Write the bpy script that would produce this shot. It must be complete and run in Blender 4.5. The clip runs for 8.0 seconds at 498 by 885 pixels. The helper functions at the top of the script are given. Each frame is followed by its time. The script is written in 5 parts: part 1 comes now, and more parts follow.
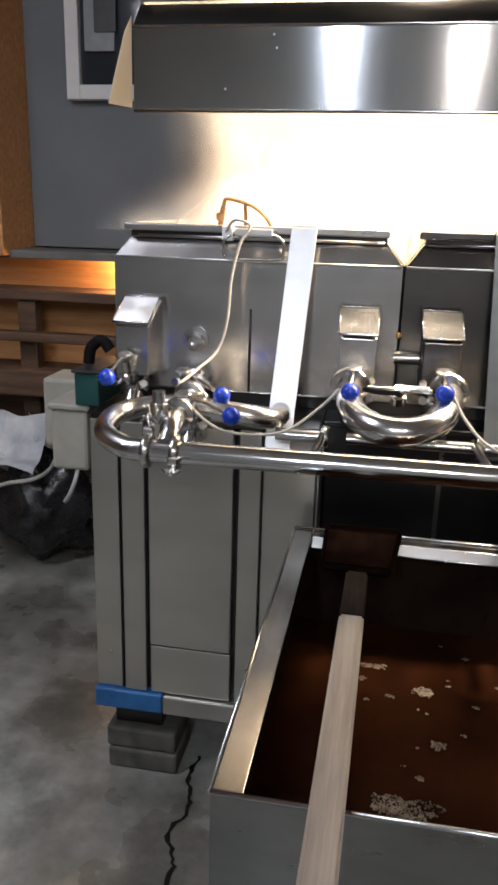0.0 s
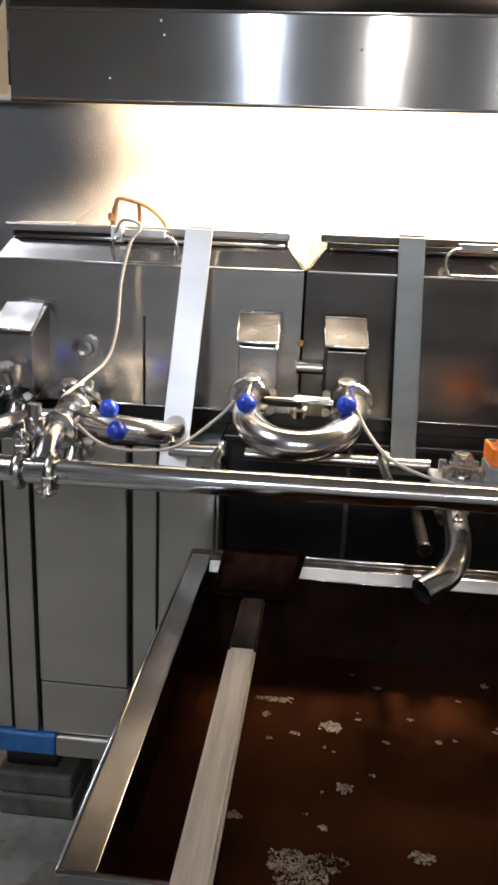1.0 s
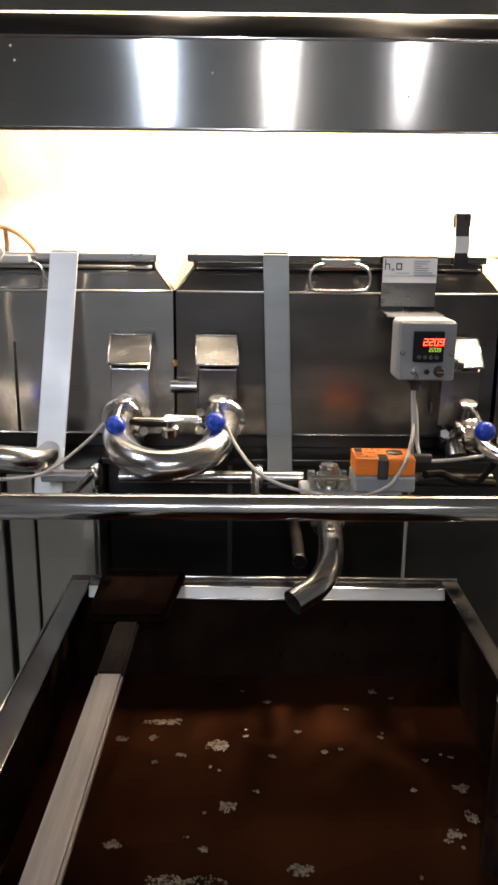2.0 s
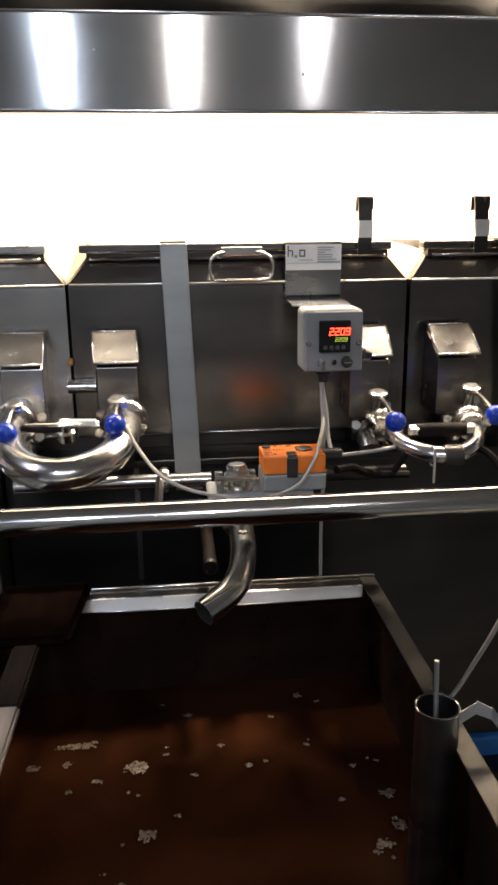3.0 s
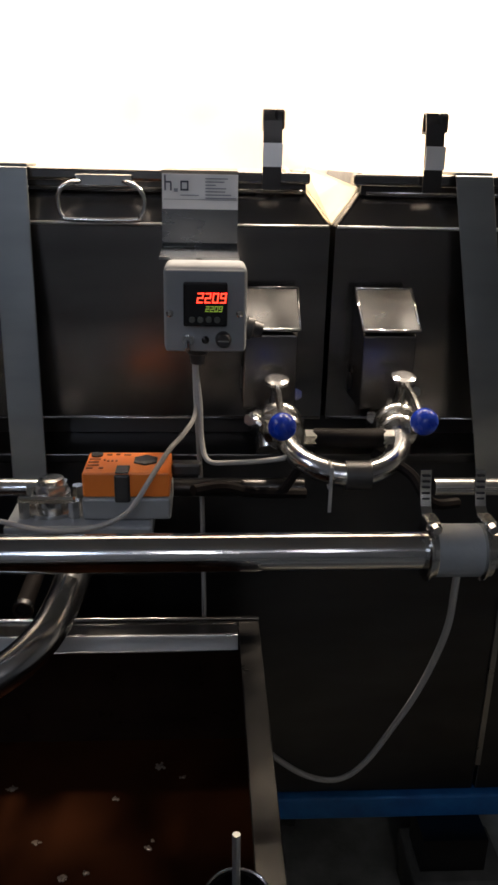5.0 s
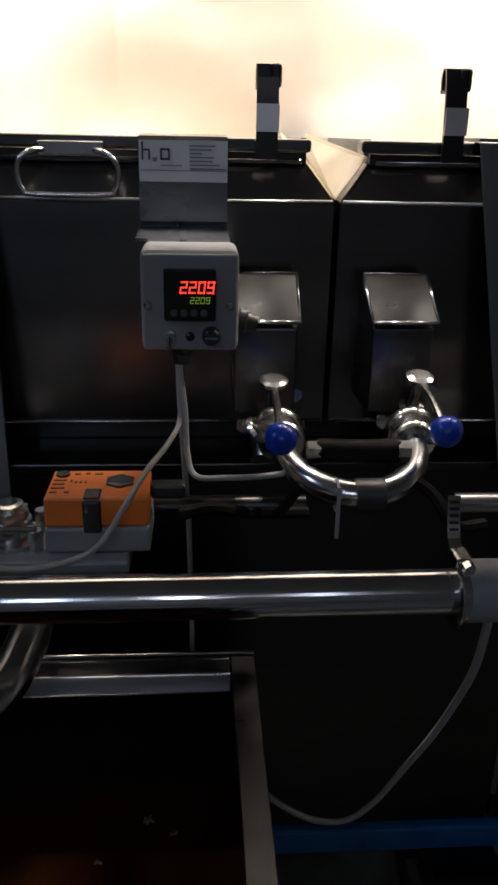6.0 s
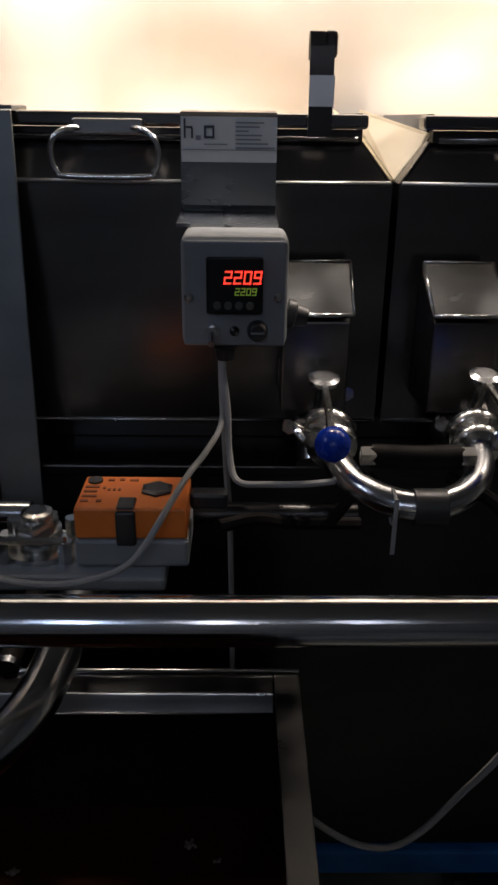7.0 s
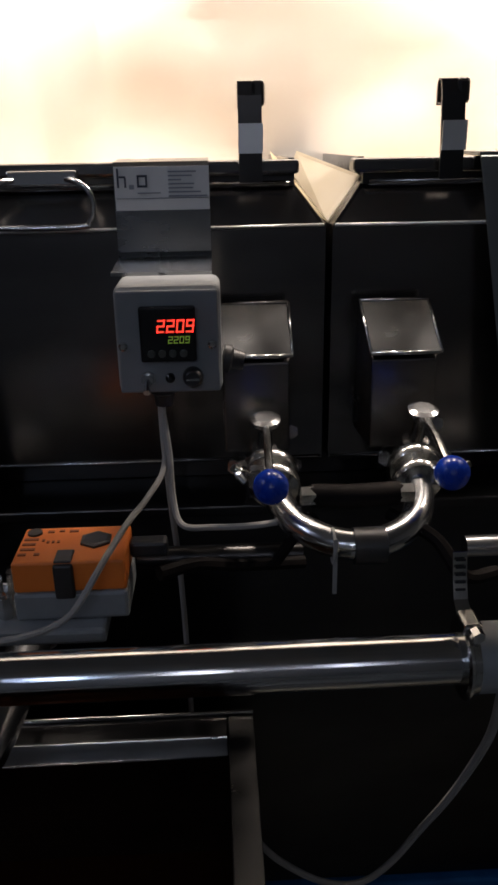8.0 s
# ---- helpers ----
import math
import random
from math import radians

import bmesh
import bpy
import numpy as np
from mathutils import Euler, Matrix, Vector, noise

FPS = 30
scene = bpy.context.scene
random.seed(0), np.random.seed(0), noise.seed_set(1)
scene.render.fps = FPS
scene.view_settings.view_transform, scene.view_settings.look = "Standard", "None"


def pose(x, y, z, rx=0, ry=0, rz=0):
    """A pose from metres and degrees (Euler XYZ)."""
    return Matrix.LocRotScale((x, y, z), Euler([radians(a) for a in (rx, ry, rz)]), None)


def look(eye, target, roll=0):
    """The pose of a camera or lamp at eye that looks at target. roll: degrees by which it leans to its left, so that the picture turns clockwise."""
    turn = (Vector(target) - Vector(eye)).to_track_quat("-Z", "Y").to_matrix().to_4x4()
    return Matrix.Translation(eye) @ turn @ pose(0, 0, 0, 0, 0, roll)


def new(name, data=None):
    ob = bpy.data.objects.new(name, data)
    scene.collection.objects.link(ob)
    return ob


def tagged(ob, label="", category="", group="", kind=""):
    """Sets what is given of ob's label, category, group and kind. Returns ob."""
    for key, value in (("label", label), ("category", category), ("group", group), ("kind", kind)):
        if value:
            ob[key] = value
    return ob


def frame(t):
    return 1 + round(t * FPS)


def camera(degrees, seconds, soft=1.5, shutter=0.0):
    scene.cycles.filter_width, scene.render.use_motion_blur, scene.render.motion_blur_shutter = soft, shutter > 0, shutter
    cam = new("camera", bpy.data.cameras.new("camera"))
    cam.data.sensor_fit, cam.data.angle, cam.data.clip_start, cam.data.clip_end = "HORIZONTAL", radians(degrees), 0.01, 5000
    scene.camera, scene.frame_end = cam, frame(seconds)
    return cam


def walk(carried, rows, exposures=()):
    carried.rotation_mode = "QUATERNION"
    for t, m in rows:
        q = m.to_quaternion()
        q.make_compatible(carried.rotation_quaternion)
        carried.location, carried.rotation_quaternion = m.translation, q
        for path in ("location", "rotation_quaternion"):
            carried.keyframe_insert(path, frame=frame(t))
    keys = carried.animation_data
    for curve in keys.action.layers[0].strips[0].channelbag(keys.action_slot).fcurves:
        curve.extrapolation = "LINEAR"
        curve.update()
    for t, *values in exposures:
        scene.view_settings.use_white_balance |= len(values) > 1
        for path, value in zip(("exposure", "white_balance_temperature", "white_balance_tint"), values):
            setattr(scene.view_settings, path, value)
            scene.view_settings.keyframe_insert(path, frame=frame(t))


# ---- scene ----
cam = camera(35.6, 8.0, soft=2.8)
PATH = [
    (0, (0.116, 0.075, 1.147), (-0.216, 1.959, 0.563), 1.6),
    (0.5, (0.153, 0.117, 1.155), (-0.199, 1.999, 0.577), 1.8),
    (1, (0.169, 0.175, 1.124), (-0.002, 2.092, 0.581), 2.3),
    (1.5, (0.222, 0.183, 1.124), (0.151, 2.105, 0.574), 1.1),
    (2, (0.258, 0.178, 1.128), (0.263, 2.116, 0.633), 0.6),
    (2.2, (0.272, 0.178, 1.136), (0.32, 2.116, 0.643), 0.3),
    (3.3, (0.316, 0.273, 1.125), (0.524, 2.188, 0.588), -0.7),
    (3.5, (0.352, 0.292, 1.104), (0.538, 2.217, 0.592), -0.6),
    (4, (0.447, 0.33, 1.12), (0.506, 2.25, 0.564), 1.3),
    (4.5, (0.505, 0.409, 1.119), (0.557, 2.321, 0.532), 1.1),
    (4.7, (0.525, 0.46, 1.126), (0.604, 2.356, 0.495), 1.3),
    (6, (0.535, 0.65, 1.116), (0.665, 2.504, 0.376), 1.2),
    (6.5, (0.535, 0.684, 1.111), (0.624, 2.533, 0.355), 0.9),
    (7, (0.532, 0.71, 1.108), (0.559, 2.555, 0.335), 0.7),
    (7.5, (0.546, 0.723, 1.112), (0.528, 2.566, 0.336), -0.2),
    (8, (0.567, 0.711, 1.127), (0.644, 2.575, 0.407), -1.0),
]
walk_rows = [(t, look(eye, target, roll)) for t, eye, target, roll in PATH]
walk(cam, walk_rows, exposures=[(0, 0.1, 6250, 16), (1.0, 0.1, 6250, 16), (2.0, -0.15, 6250, 16), (3.5, -0.35, 6150, 17), (4.5, -0.8, 6050, 17), (6.0, -2.4, 5350, 17), (8.0, -2.55, 5400, 19)])

# ---- world and lights ----
world = bpy.data.worlds.new("world")
scene.world = world
world.use_nodes = True
world.node_tree.nodes["Background"].inputs[0].default_value = (0.6, 0.7, 0.9, 1)
world.node_tree.nodes["Background"].inputs[1].default_value = 0.03


def area_light(name, loc, target, size, size_y, watts, color):
    data = bpy.data.lights.new(name, "AREA")
    data.shape, data.size, data.size_y, data.energy, data.color = "RECTANGLE", size, size_y, watts, color
    ob = new(name, data)
    ob.matrix_world = look(loc, target)
    return ob


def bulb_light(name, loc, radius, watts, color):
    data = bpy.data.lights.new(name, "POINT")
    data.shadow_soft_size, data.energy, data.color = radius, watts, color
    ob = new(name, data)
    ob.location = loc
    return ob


# ceiling tubes behind the viewer
area_light("tube_light", (-0.25, -1.6, 2.42), (-0.2, 0.0, 0.0), 0.05, 1.2, 28, (0.82, 0.92, 1.0))
area_light("tube_light", (0.42, -1.7, 2.42), (0.4, 0.0, 0.0), 0.05, 1.2, 19, (1.0, 0.93, 0.82))
area_light("tube_light", (1.1, -1.6, 2.42), (0.9, 0.2, 0.0), 0.05, 1.0, 9, (1.0, 0.95, 0.88))
area_light("tube_light", (-1.3, 0.6, 2.42), (-1.2, 0.7, 0.0), 0.05, 1.2, 25, (0.95, 0.96, 1.0))
# bulbs under the hood
for bx, bw in ((0.12, 42), (0.55, 170), (0.98, 170), (1.5, 145)):
    bulb_light("hood_bulb_light", (bx, 1.70, 1.735), 0.05, bw, (1.0, 0.80, 0.54))
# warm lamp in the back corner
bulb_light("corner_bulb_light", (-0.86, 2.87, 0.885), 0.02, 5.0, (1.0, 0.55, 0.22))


# ---- materials ----
def mat(name):
    m = bpy.data.materials.new(name)
    m.use_nodes = True
    nt = m.node_tree
    return m, nt, nt.nodes["Principled BSDF"]


def link(nt, a, b):
    nt.links.new(a, b)


def coords(nt, scale=(1, 1, 1)):
    tc, mp = nt.nodes.new("ShaderNodeTexCoord"), nt.nodes.new("ShaderNodeMapping")
    mp.inputs["Scale"].default_value = scale
    link(nt, tc.outputs["Object"], mp.inputs[0])
    return mp.outputs[0]


def noise_tex(nt, vec, scale, detail=4, rough=0.55):
    n = nt.nodes.new("ShaderNodeTexNoise")
    n.inputs["Scale"].default_value, n.inputs["Detail"].default_value, n.inputs["Roughness"].default_value = scale, detail, rough
    link(nt, vec, n.inputs["Vector"])
    return n.outputs[0]


def ramp(nt, fac, stops):
    r = nt.nodes.new("ShaderNodeValToRGB")
    while len(r.color_ramp.elements) < len(stops):
        r.color_ramp.elements.new(0.5)
    for e, (p, c) in zip(r.color_ramp.elements, stops):
        e.position, e.color = p, (*c, 1) if len(c) == 3 else (c[0], c[0], c[0], 1)
    link(nt, fac, r.inputs[0])
    return r.outputs[0]


def bump(nt, bsdf, height, strength, dist=0.002):
    b = nt.nodes.new("ShaderNodeBump")
    b.inputs["Strength"].default_value, b.inputs["Distance"].default_value = strength, dist
    link(nt, height, b.inputs["Height"])
    link(nt, b.outputs[0], bsdf.inputs["Normal"])


def steel(name, lo, hi, rough=0.25, spread=0.12, aniso=0.0, grain=0.25, stain=6.0, metal=1.0):
    """Brushed or polished steel with soft smudges and a fine horizontal grain."""
    m, nt, b = mat(name)
    v = coords(nt)
    n1 = noise_tex(nt, coords(nt, (1, 1, 3)), stain, 3, 0.5)
    link(nt, ramp(nt, n1, [(0.1, lo), (0.9, hi)]), b.inputs["Base Color"])
    n2 = noise_tex(nt, coords(nt, (1, 1, 2.2)), stain * 1.7, 3, 0.5)
    link(nt, ramp(nt, n2, [(0.05, (max(0.04, rough - spread),)), (0.95, (rough + spread,))]), b.inputs["Roughness"])
    b.inputs["Metallic"].default_value = metal
    if aniso:
        b.inputs["Anisotropic"].default_value = aniso
        b.inputs["Anisotropic Rotation"].default_value = 0.25
        tg = nt.nodes.new("ShaderNodeTangent")
        tg.direction_type, tg.axis = "RADIAL", "Z"
        link(nt, tg.outputs[0], b.inputs["Tangent"])
    if grain:
        bump(nt, b, noise_tex(nt, v, 3.5, 1), grain * 0.25, 0.004)
    return m


def plain(name, lo, hi, rough=0.5, scale=8.0, metal=0.0, bmp=0.0, coat=0.0, spec=0.5):
    m, nt, b = mat(name)
    v = coords(nt)
    link(nt, ramp(nt, noise_tex(nt, v, scale, 6, 0.65), [(0.3, lo), (0.7, hi)]), b.inputs["Base Color"])
    link(nt, ramp(nt, noise_tex(nt, v, scale * 4, 4), [(0.3, (max(0.05, rough - 0.1),)), (0.7, (min(1, rough + 0.12),))]), b.inputs["Roughness"])
    b.inputs["Metallic"].default_value = metal
    b.inputs["Coat Weight"].default_value = coat
    b.inputs["Specular IOR Level"].default_value = spec
    if bmp:
        bump(nt, b, noise_tex(nt, v, scale * 12, 5), bmp)
    return m


def glow(name, color, strength):
    m, nt, b = mat(name)
    b.inputs["Base Color"].default_value = (*color, 1)
    b.inputs["Emission Color"].default_value = (*color, 1)
    b.inputs["Emission Strength"].default_value = strength
    return m


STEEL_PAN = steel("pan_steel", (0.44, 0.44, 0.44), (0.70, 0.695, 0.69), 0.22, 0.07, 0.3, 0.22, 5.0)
# same steel as pan_steel, with weaker reflections put into a darker colour
PAN_DARK = steel("shaded_pan_steel", (0.10, 0.095, 0.092), (0.235, 0.226, 0.219), 0.235, 0.08, 0.3, 0.22, 5.0)
RIM_BRIGHT = steel("bright_rim", (0.40, 0.40, 0.39), (0.60, 0.60, 0.59), 0.3, 0.08, 0.3, 0.0, 14.0)
STEEL_HOOD = steel("hood_steel", (0.46, 0.47, 0.48), (0.60, 0.61, 0.61), 0.13, 0.025, 0.92, 0.05, 3.0)
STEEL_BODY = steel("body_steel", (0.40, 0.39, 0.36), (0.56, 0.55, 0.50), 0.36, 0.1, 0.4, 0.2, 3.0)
STEEL_DARK = steel("dark_steel", (0.035, 0.034, 0.034), (0.08, 0.078, 0.077), 0.32, 0.08, 0.4, 0.2, 4.0)
STEEL_PIPE = steel("polished_pipe", (0.56, 0.565, 0.57), (0.70, 0.705, 0.71), 0.21, 0.05, 0.0, 0.05, 14.0)
STEEL_TUBE = steel("long_polished_tube", (0.54, 0.545, 0.55), (0.68, 0.685, 0.69), 0.14, 0.03, 0.0, 0.08, 14.0)
STEEL_FIT = steel("cast_fitting", (0.5, 0.5, 0.48), (0.74, 0.73, 0.70), 0.2, 0.1, 0.0, 0.0, 40.0)
STEEL_STRAP = steel("strap_aluminium", (0.60, 0.61, 0.61), (0.74, 0.75, 0.75), 0.42, 0.08, 0.3, 0.2, 8.0)
STEEL_LID = steel("lid_steel", (0.20, 0.205, 0.21), (0.31, 0.315, 0.32), 0.26, 0.05, 0.2, 0.0, 12.0)
# syrup streaks, and a base darkened to hold down the steam's reflection
STEEL_STICKY_DIM = steel("dimmed_streaked_rim", (0.004, 0.0037, 0.0035), (0.022, 0.021, 0.020), 0.34, 0.14, 0.0, 0.3, 22.0, 0.4)
STEEL_TANK = steel("tank_steel", (0.20, 0.195, 0.19), (0.34, 0.335, 0.325), 0.3, 0.1, 0.2, 0.2, 8.0)
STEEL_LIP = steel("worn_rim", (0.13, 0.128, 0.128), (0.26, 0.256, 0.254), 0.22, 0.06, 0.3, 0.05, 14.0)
BLUE_KNOB = plain("blue_plastic", (0.004, 0.024, 0.30), (0.008, 0.045, 0.42), 0.25, 20)
BLUE_PAINT = plain("blue_paint", (0.008, 0.06, 0.19), (0.02, 0.13, 0.34), 0.4, 22, bmp=0.1)
ORANGE = plain("orange_plastic", (0.72, 0.17, 0.012), (0.82, 0.22, 0.02), 0.42, 18)
GREY_BOX = plain("grey_abs", (0.19, 0.203, 0.215), (0.25, 0.263, 0.275), 0.5, 14, bmp=0.05)
GREY_CAST = plain("grey_cast", (0.20, 0.215, 0.225), (0.27, 0.285, 0.29), 0.45, 18, bmp=0.1)
BLACK = plain("black_plastic", (0.012, 0.012, 0.013), (0.03, 0.03, 0.03), 0.4, 20)
GLOSS_BLACK = plain("display_glass", (0.008, 0.008, 0.009), (0.012, 0.012, 0.012), 0.12, 20)
RUBBER = plain("black_rubber", (0.006, 0.005, 0.005), (0.014, 0.012, 0.011), 0.6, 30, spec=0.05)
CABLE = plain("grey_cable", (0.27, 0.265, 0.25), (0.38, 0.37, 0.35), 0.5, 30)
CARD = plain("printed_card", (0.70, 0.71, 0.72), (0.80, 0.81, 0.81), 0.45, 8)
INK = plain("dark_ink", (0.03, 0.04, 0.06), (0.05, 0.06, 0.09), 0.5, 20)
INK_PALE = plain("grey_ink", (0.22, 0.24, 0.28), (0.30, 0.32, 0.36), 0.5, 20)
def make_cream():
    m, nt, b = mat("cream_sheet")
    tr, mix = nt.nodes.new("ShaderNodeBsdfTranslucent"), nt.nodes.new("ShaderNodeMixShader")
    tr.inputs[0].default_value = (0.86, 0.80, 0.66, 1)
    b.inputs["Base Color"].default_value = (0.78, 0.73, 0.62, 1)
    link(nt, ramp(nt, noise_tex(nt, coords(nt), 20, 3), [(0.3, (0.5,)), (0.7, (0.7,))]), mix.inputs[0])
    link(nt, b.outputs[0], mix.inputs[1])
    link(nt, tr.outputs[0], mix.inputs[2])
    link(nt, mix.outputs[0], nt.nodes["Material Output"].inputs[0])
    return m


CREAM = make_cream()
WHITE_PAINT = plain("white_paint", (0.62, 0.63, 0.64), (0.74, 0.75, 0.75), 0.5, 6)
BEIGE = plain("beige_enamel", (0.25, 0.245, 0.205), (0.36, 0.35, 0.30), 0.45, 9, bmp=0.05)
TEAL = plain("teal_enamel", (0.006, 0.045, 0.045), (0.012, 0.075, 0.07), 0.4, 12)
WALL_GREY = plain("grey_wall", (0.13, 0.142, 0.155), (0.18, 0.195, 0.21), 0.7, 2.5, bmp=0.1)
ROOM_WALL = plain("room_wall", (0.38, 0.38, 0.37), (0.50, 0.50, 0.49), 0.8, 1.5, bmp=0.1)
BAG = plain("bin_liner", (0.008, 0.008, 0.009), (0.02, 0.02, 0.022), 0.25, 10, bmp=0.4)
PAPER = plain("crumpled_paper", (0.25, 0.28, 0.32), (0.42, 0.45, 0.49), 0.7, 12, bmp=0.3)
BRICK = plain("sooty_brick", (0.035, 0.034, 0.030), (0.11, 0.105, 0.09), 0.85, 20, bmp=0.5)
BRASS = plain("brass", (0.55, 0.32, 0.10), (0.7, 0.45, 0.18), 0.3, 30, metal=1.0)
RED_LED = glow("red_digit", (1.0, 0.06, 0.02), 7.0)
GREEN_LED = glow("green_digit", (0.55, 0.75, 0.08), 0.55)
LAMP_WHITE = glow("tube_glow", (0.9, 0.95, 1.0), 12.0)
BULB_GLOW = glow("bulb_glow", (1.0, 0.8, 0.5), 30.0)


def make_wood(name, lo, hi, rough=0.6, axis=(1.5, 22, 22), sheen=0.4):
    m, nt, b = mat(name)
    v = coords(nt, axis)
    n = noise_tex(nt, v, 2.2, 6, 0.65)
    link(nt, ramp(nt, n, [(0.28, lo), (0.7, hi)]), b.inputs["Base Color"])
    link(nt, ramp(nt, noise_tex(nt, coords(nt), 9, 4), [(0.3, (rough - 0.12,)), (0.7, (rough + 0.15,))]), b.inputs["Roughness"])
    b.inputs["Specular IOR Level"].default_value = sheen
    bump(nt, b, n, 0.3, 0.002)
    return m


WOOD_WARM = make_wood("pine_boards", (0.36, 0.16, 0.055), (0.58, 0.31, 0.125))
WOOD_DARK = make_wood("dark_bench_wood", (0.05, 0.03, 0.02), (0.15, 0.09, 0.055))
WOOD_PADDLE = make_wood("worn_paddle_wood", (0.14, 0.118, 0.098), (0.30, 0.265, 0.23), 0.55, (30, 1.5, 30))
WOOD_STAINED = make_wood("syrup_stained_wood", (0.006, 0.004, 0.003), (0.035, 0.025, 0.019), 0.6, (30, 1.5, 30), 0.05)
WOOD_WET = make_wood("syrup_soaked_wood", (0.002, 0.0012, 0.001), (0.006, 0.0032, 0.0025), 0.7, (30, 1.5, 30), 0.0)


def make_concrete():
    m, nt, b = mat("stained_concrete")
    v = coords(nt)
    big, mid, fine = noise_tex(nt, v, 1.9, 5, 0.55), noise_tex(nt, v, 6, 6, 0.65), noise_tex(nt, v, 70, 4)
    base = ramp(nt, mid, [(0.3, (0.13, 0.138, 0.13)), (0.68, (0.40, 0.41, 0.385))])
    mix = nt.nodes.new("ShaderNodeMixRGB")
    mix.blend_type = "MULTIPLY"
    link(nt, base, mix.inputs[1])
    link(nt, ramp(nt, big, [(0.40, (0.30, 0.26, 0.22)), (0.58, (1.0, 1.0, 0.97))]), mix.inputs[2])
    mix.inputs[0].default_value = 0.9
    link(nt, mix.outputs[0], b.inputs["Base Color"])
    link(nt, ramp(nt, big, [(0.42, (0.22,)), (0.56, (0.7,))]), b.inputs["Roughness"])
    bump(nt, b, fine, 0.25, 0.003)
    return m


CONCRETE = make_concrete()


def make_syrup():
    m, nt, b = mat("maple_syrup")
    v = coords(nt)
    link(nt, ramp(nt, noise_tex(nt, v, 3.2, 4), [(0.3, (0.007, 0.0025, 0.0012)), (0.72, (0.032, 0.0105, 0.004))]), b.inputs["Base Color"])
    b.inputs["Roughness"].default_value = 0.16
    b.inputs["Specular IOR Level"].default_value = 0.012
    b.inputs["Specular Tint"].default_value = (0.55, 0.22, 0.10, 1)
    bump(nt, b, noise_tex(nt, v, 16, 3), 0.10, 0.004)
    return m


SYRUP = make_syrup()


def make_foam():
    m, nt, b = mat("syrup_foam")
    v = coords(nt)
    link(nt, ramp(nt, noise_tex(nt, v, 60, 4), [(0.3, (0.05, 0.033, 0.022)), (0.7, (0.19, 0.15, 0.118))]), b.inputs["Base Color"])
    b.inputs["Roughness"].default_value = 0.18
    return m


FOAM = make_foam()
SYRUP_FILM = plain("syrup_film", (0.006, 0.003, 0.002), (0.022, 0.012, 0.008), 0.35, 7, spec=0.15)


def make_steam(name, x_top, soft, most, slope=1.45, knee=1.215):
    """Lit steam; its density falls off towards the left end of the pan and with the billows."""
    m, nt, b = mat(name)
    geo = nt.nodes.new("ShaderNodeNewGeometry")
    sep = nt.nodes.new("ShaderNodeSeparateXYZ")
    link(nt, geo.outputs["Position"], sep.inputs[0])

    def math(op, a, c, clamp=False):
        n = nt.nodes.new("ShaderNodeMath")
        n.operation, n.use_clamp = op, clamp
        for i, val in enumerate((a, c)):
            if isinstance(val, (int, float)):
                n.inputs[i].default_value = val
            else:
                link(nt, val, n.inputs[i])
        return n.outputs[0]

    low = math("MAXIMUM", math("SUBTRACT", knee, sep.outputs[2]), 0.0)
    edge = math("SUBTRACT", x_top, math("MULTIPLY", low, slope))
    mp = nt.nodes.new("ShaderNodeMapping")
    mp.inputs["Scale"].default_value = (1, 1, 0.8)
    link(nt, nt.nodes.new("ShaderNodeTexCoord").outputs["Object"], mp.inputs[0])
    wob = math("MULTIPLY", math("SUBTRACT", noise_tex(nt, mp.outputs[0], 6, 4, 0.5), 0.5), 0.20)
    d = math("ADD", math("SUBTRACT", sep.outputs[0], edge), wob)
    a = nt.nodes.new("ShaderNodeMapRange")
    a.interpolation_type = "SMOOTHSTEP"
    a.inputs["From Min"].default_value, a.inputs["From Max"].default_value = 0.0, soft
    a.inputs["To Max"].default_value = most
    link(nt, d, a.inputs["Value"])
    b.inputs["Base Color"].default_value = (0.9, 0.88, 0.84, 1)
    b.inputs["Roughness"].default_value = 1.0
    b.inputs["Specular IOR Level"].default_value = 0.0
    link(nt, a.outputs[0], b.inputs["Alpha"])
    return m


# ---- mesh helpers ----
def box(bm, x0, x1, y0, y1, z0, z1, bevel=0.0, segs=1):
    r = bmesh.ops.create_cube(bm, size=1.0, matrix=Matrix.LocRotScale(((x0 + x1) / 2, (y0 + y1) / 2, (z0 + z1) / 2), None, (x1 - x0, y1 - y0, z1 - z0)))
    if bevel:
        edges = list({e for v in r["verts"] for e in v.link_edges})
        bmesh.ops.bevel(bm, geom=edges, offset=bevel, segments=segs, affect="EDGES", profile=0.5)
    return r


def slab(bm, corners, thick, axis=(0, 0, 1)):
    """A plate from one face's corners, thickened along axis."""
    a = [bm.verts.new(c) for c in corners]
    off = Vector(axis) * thick
    c = [bm.verts.new(Vector(p) + off) for p in corners]
    n = len(a)
    bm.faces.new(a)
    bm.faces.new(c[::-1])
    for i in range(n):
        bm.faces.new((a[(i + 1) % n], a[i], c[i], c[(i + 1) % n]))


def bent_strip(bm, x0, x1, profile, thick):
    """One folded strip of sheet between x0 and x1 along a (y, z) profile."""
    loops = []
    for i, (y, z) in enumerate(profile):
        a, b_ = profile[max(i - 1, 0)], profile[min(i + 1, len(profile) - 1)]
        n = Vector((0, a[1] - b_[1], b_[0] - a[0])).normalized() * thick
        loops.append([bm.verts.new(c) for c in ((x0, y, z), (x1, y, z), (x1, y + n.y, z + n.z), (x0, y + n.y, z + n.z))])
    for l0, l1 in zip(loops, loops[1:]):
        for i in range(4):
            bm.faces.new((l0[i], l0[(i + 1) % 4], l1[(i + 1) % 4], l1[i]))
    bm.faces.new(loops[0][::-1])
    bm.faces.new(loops[-1])


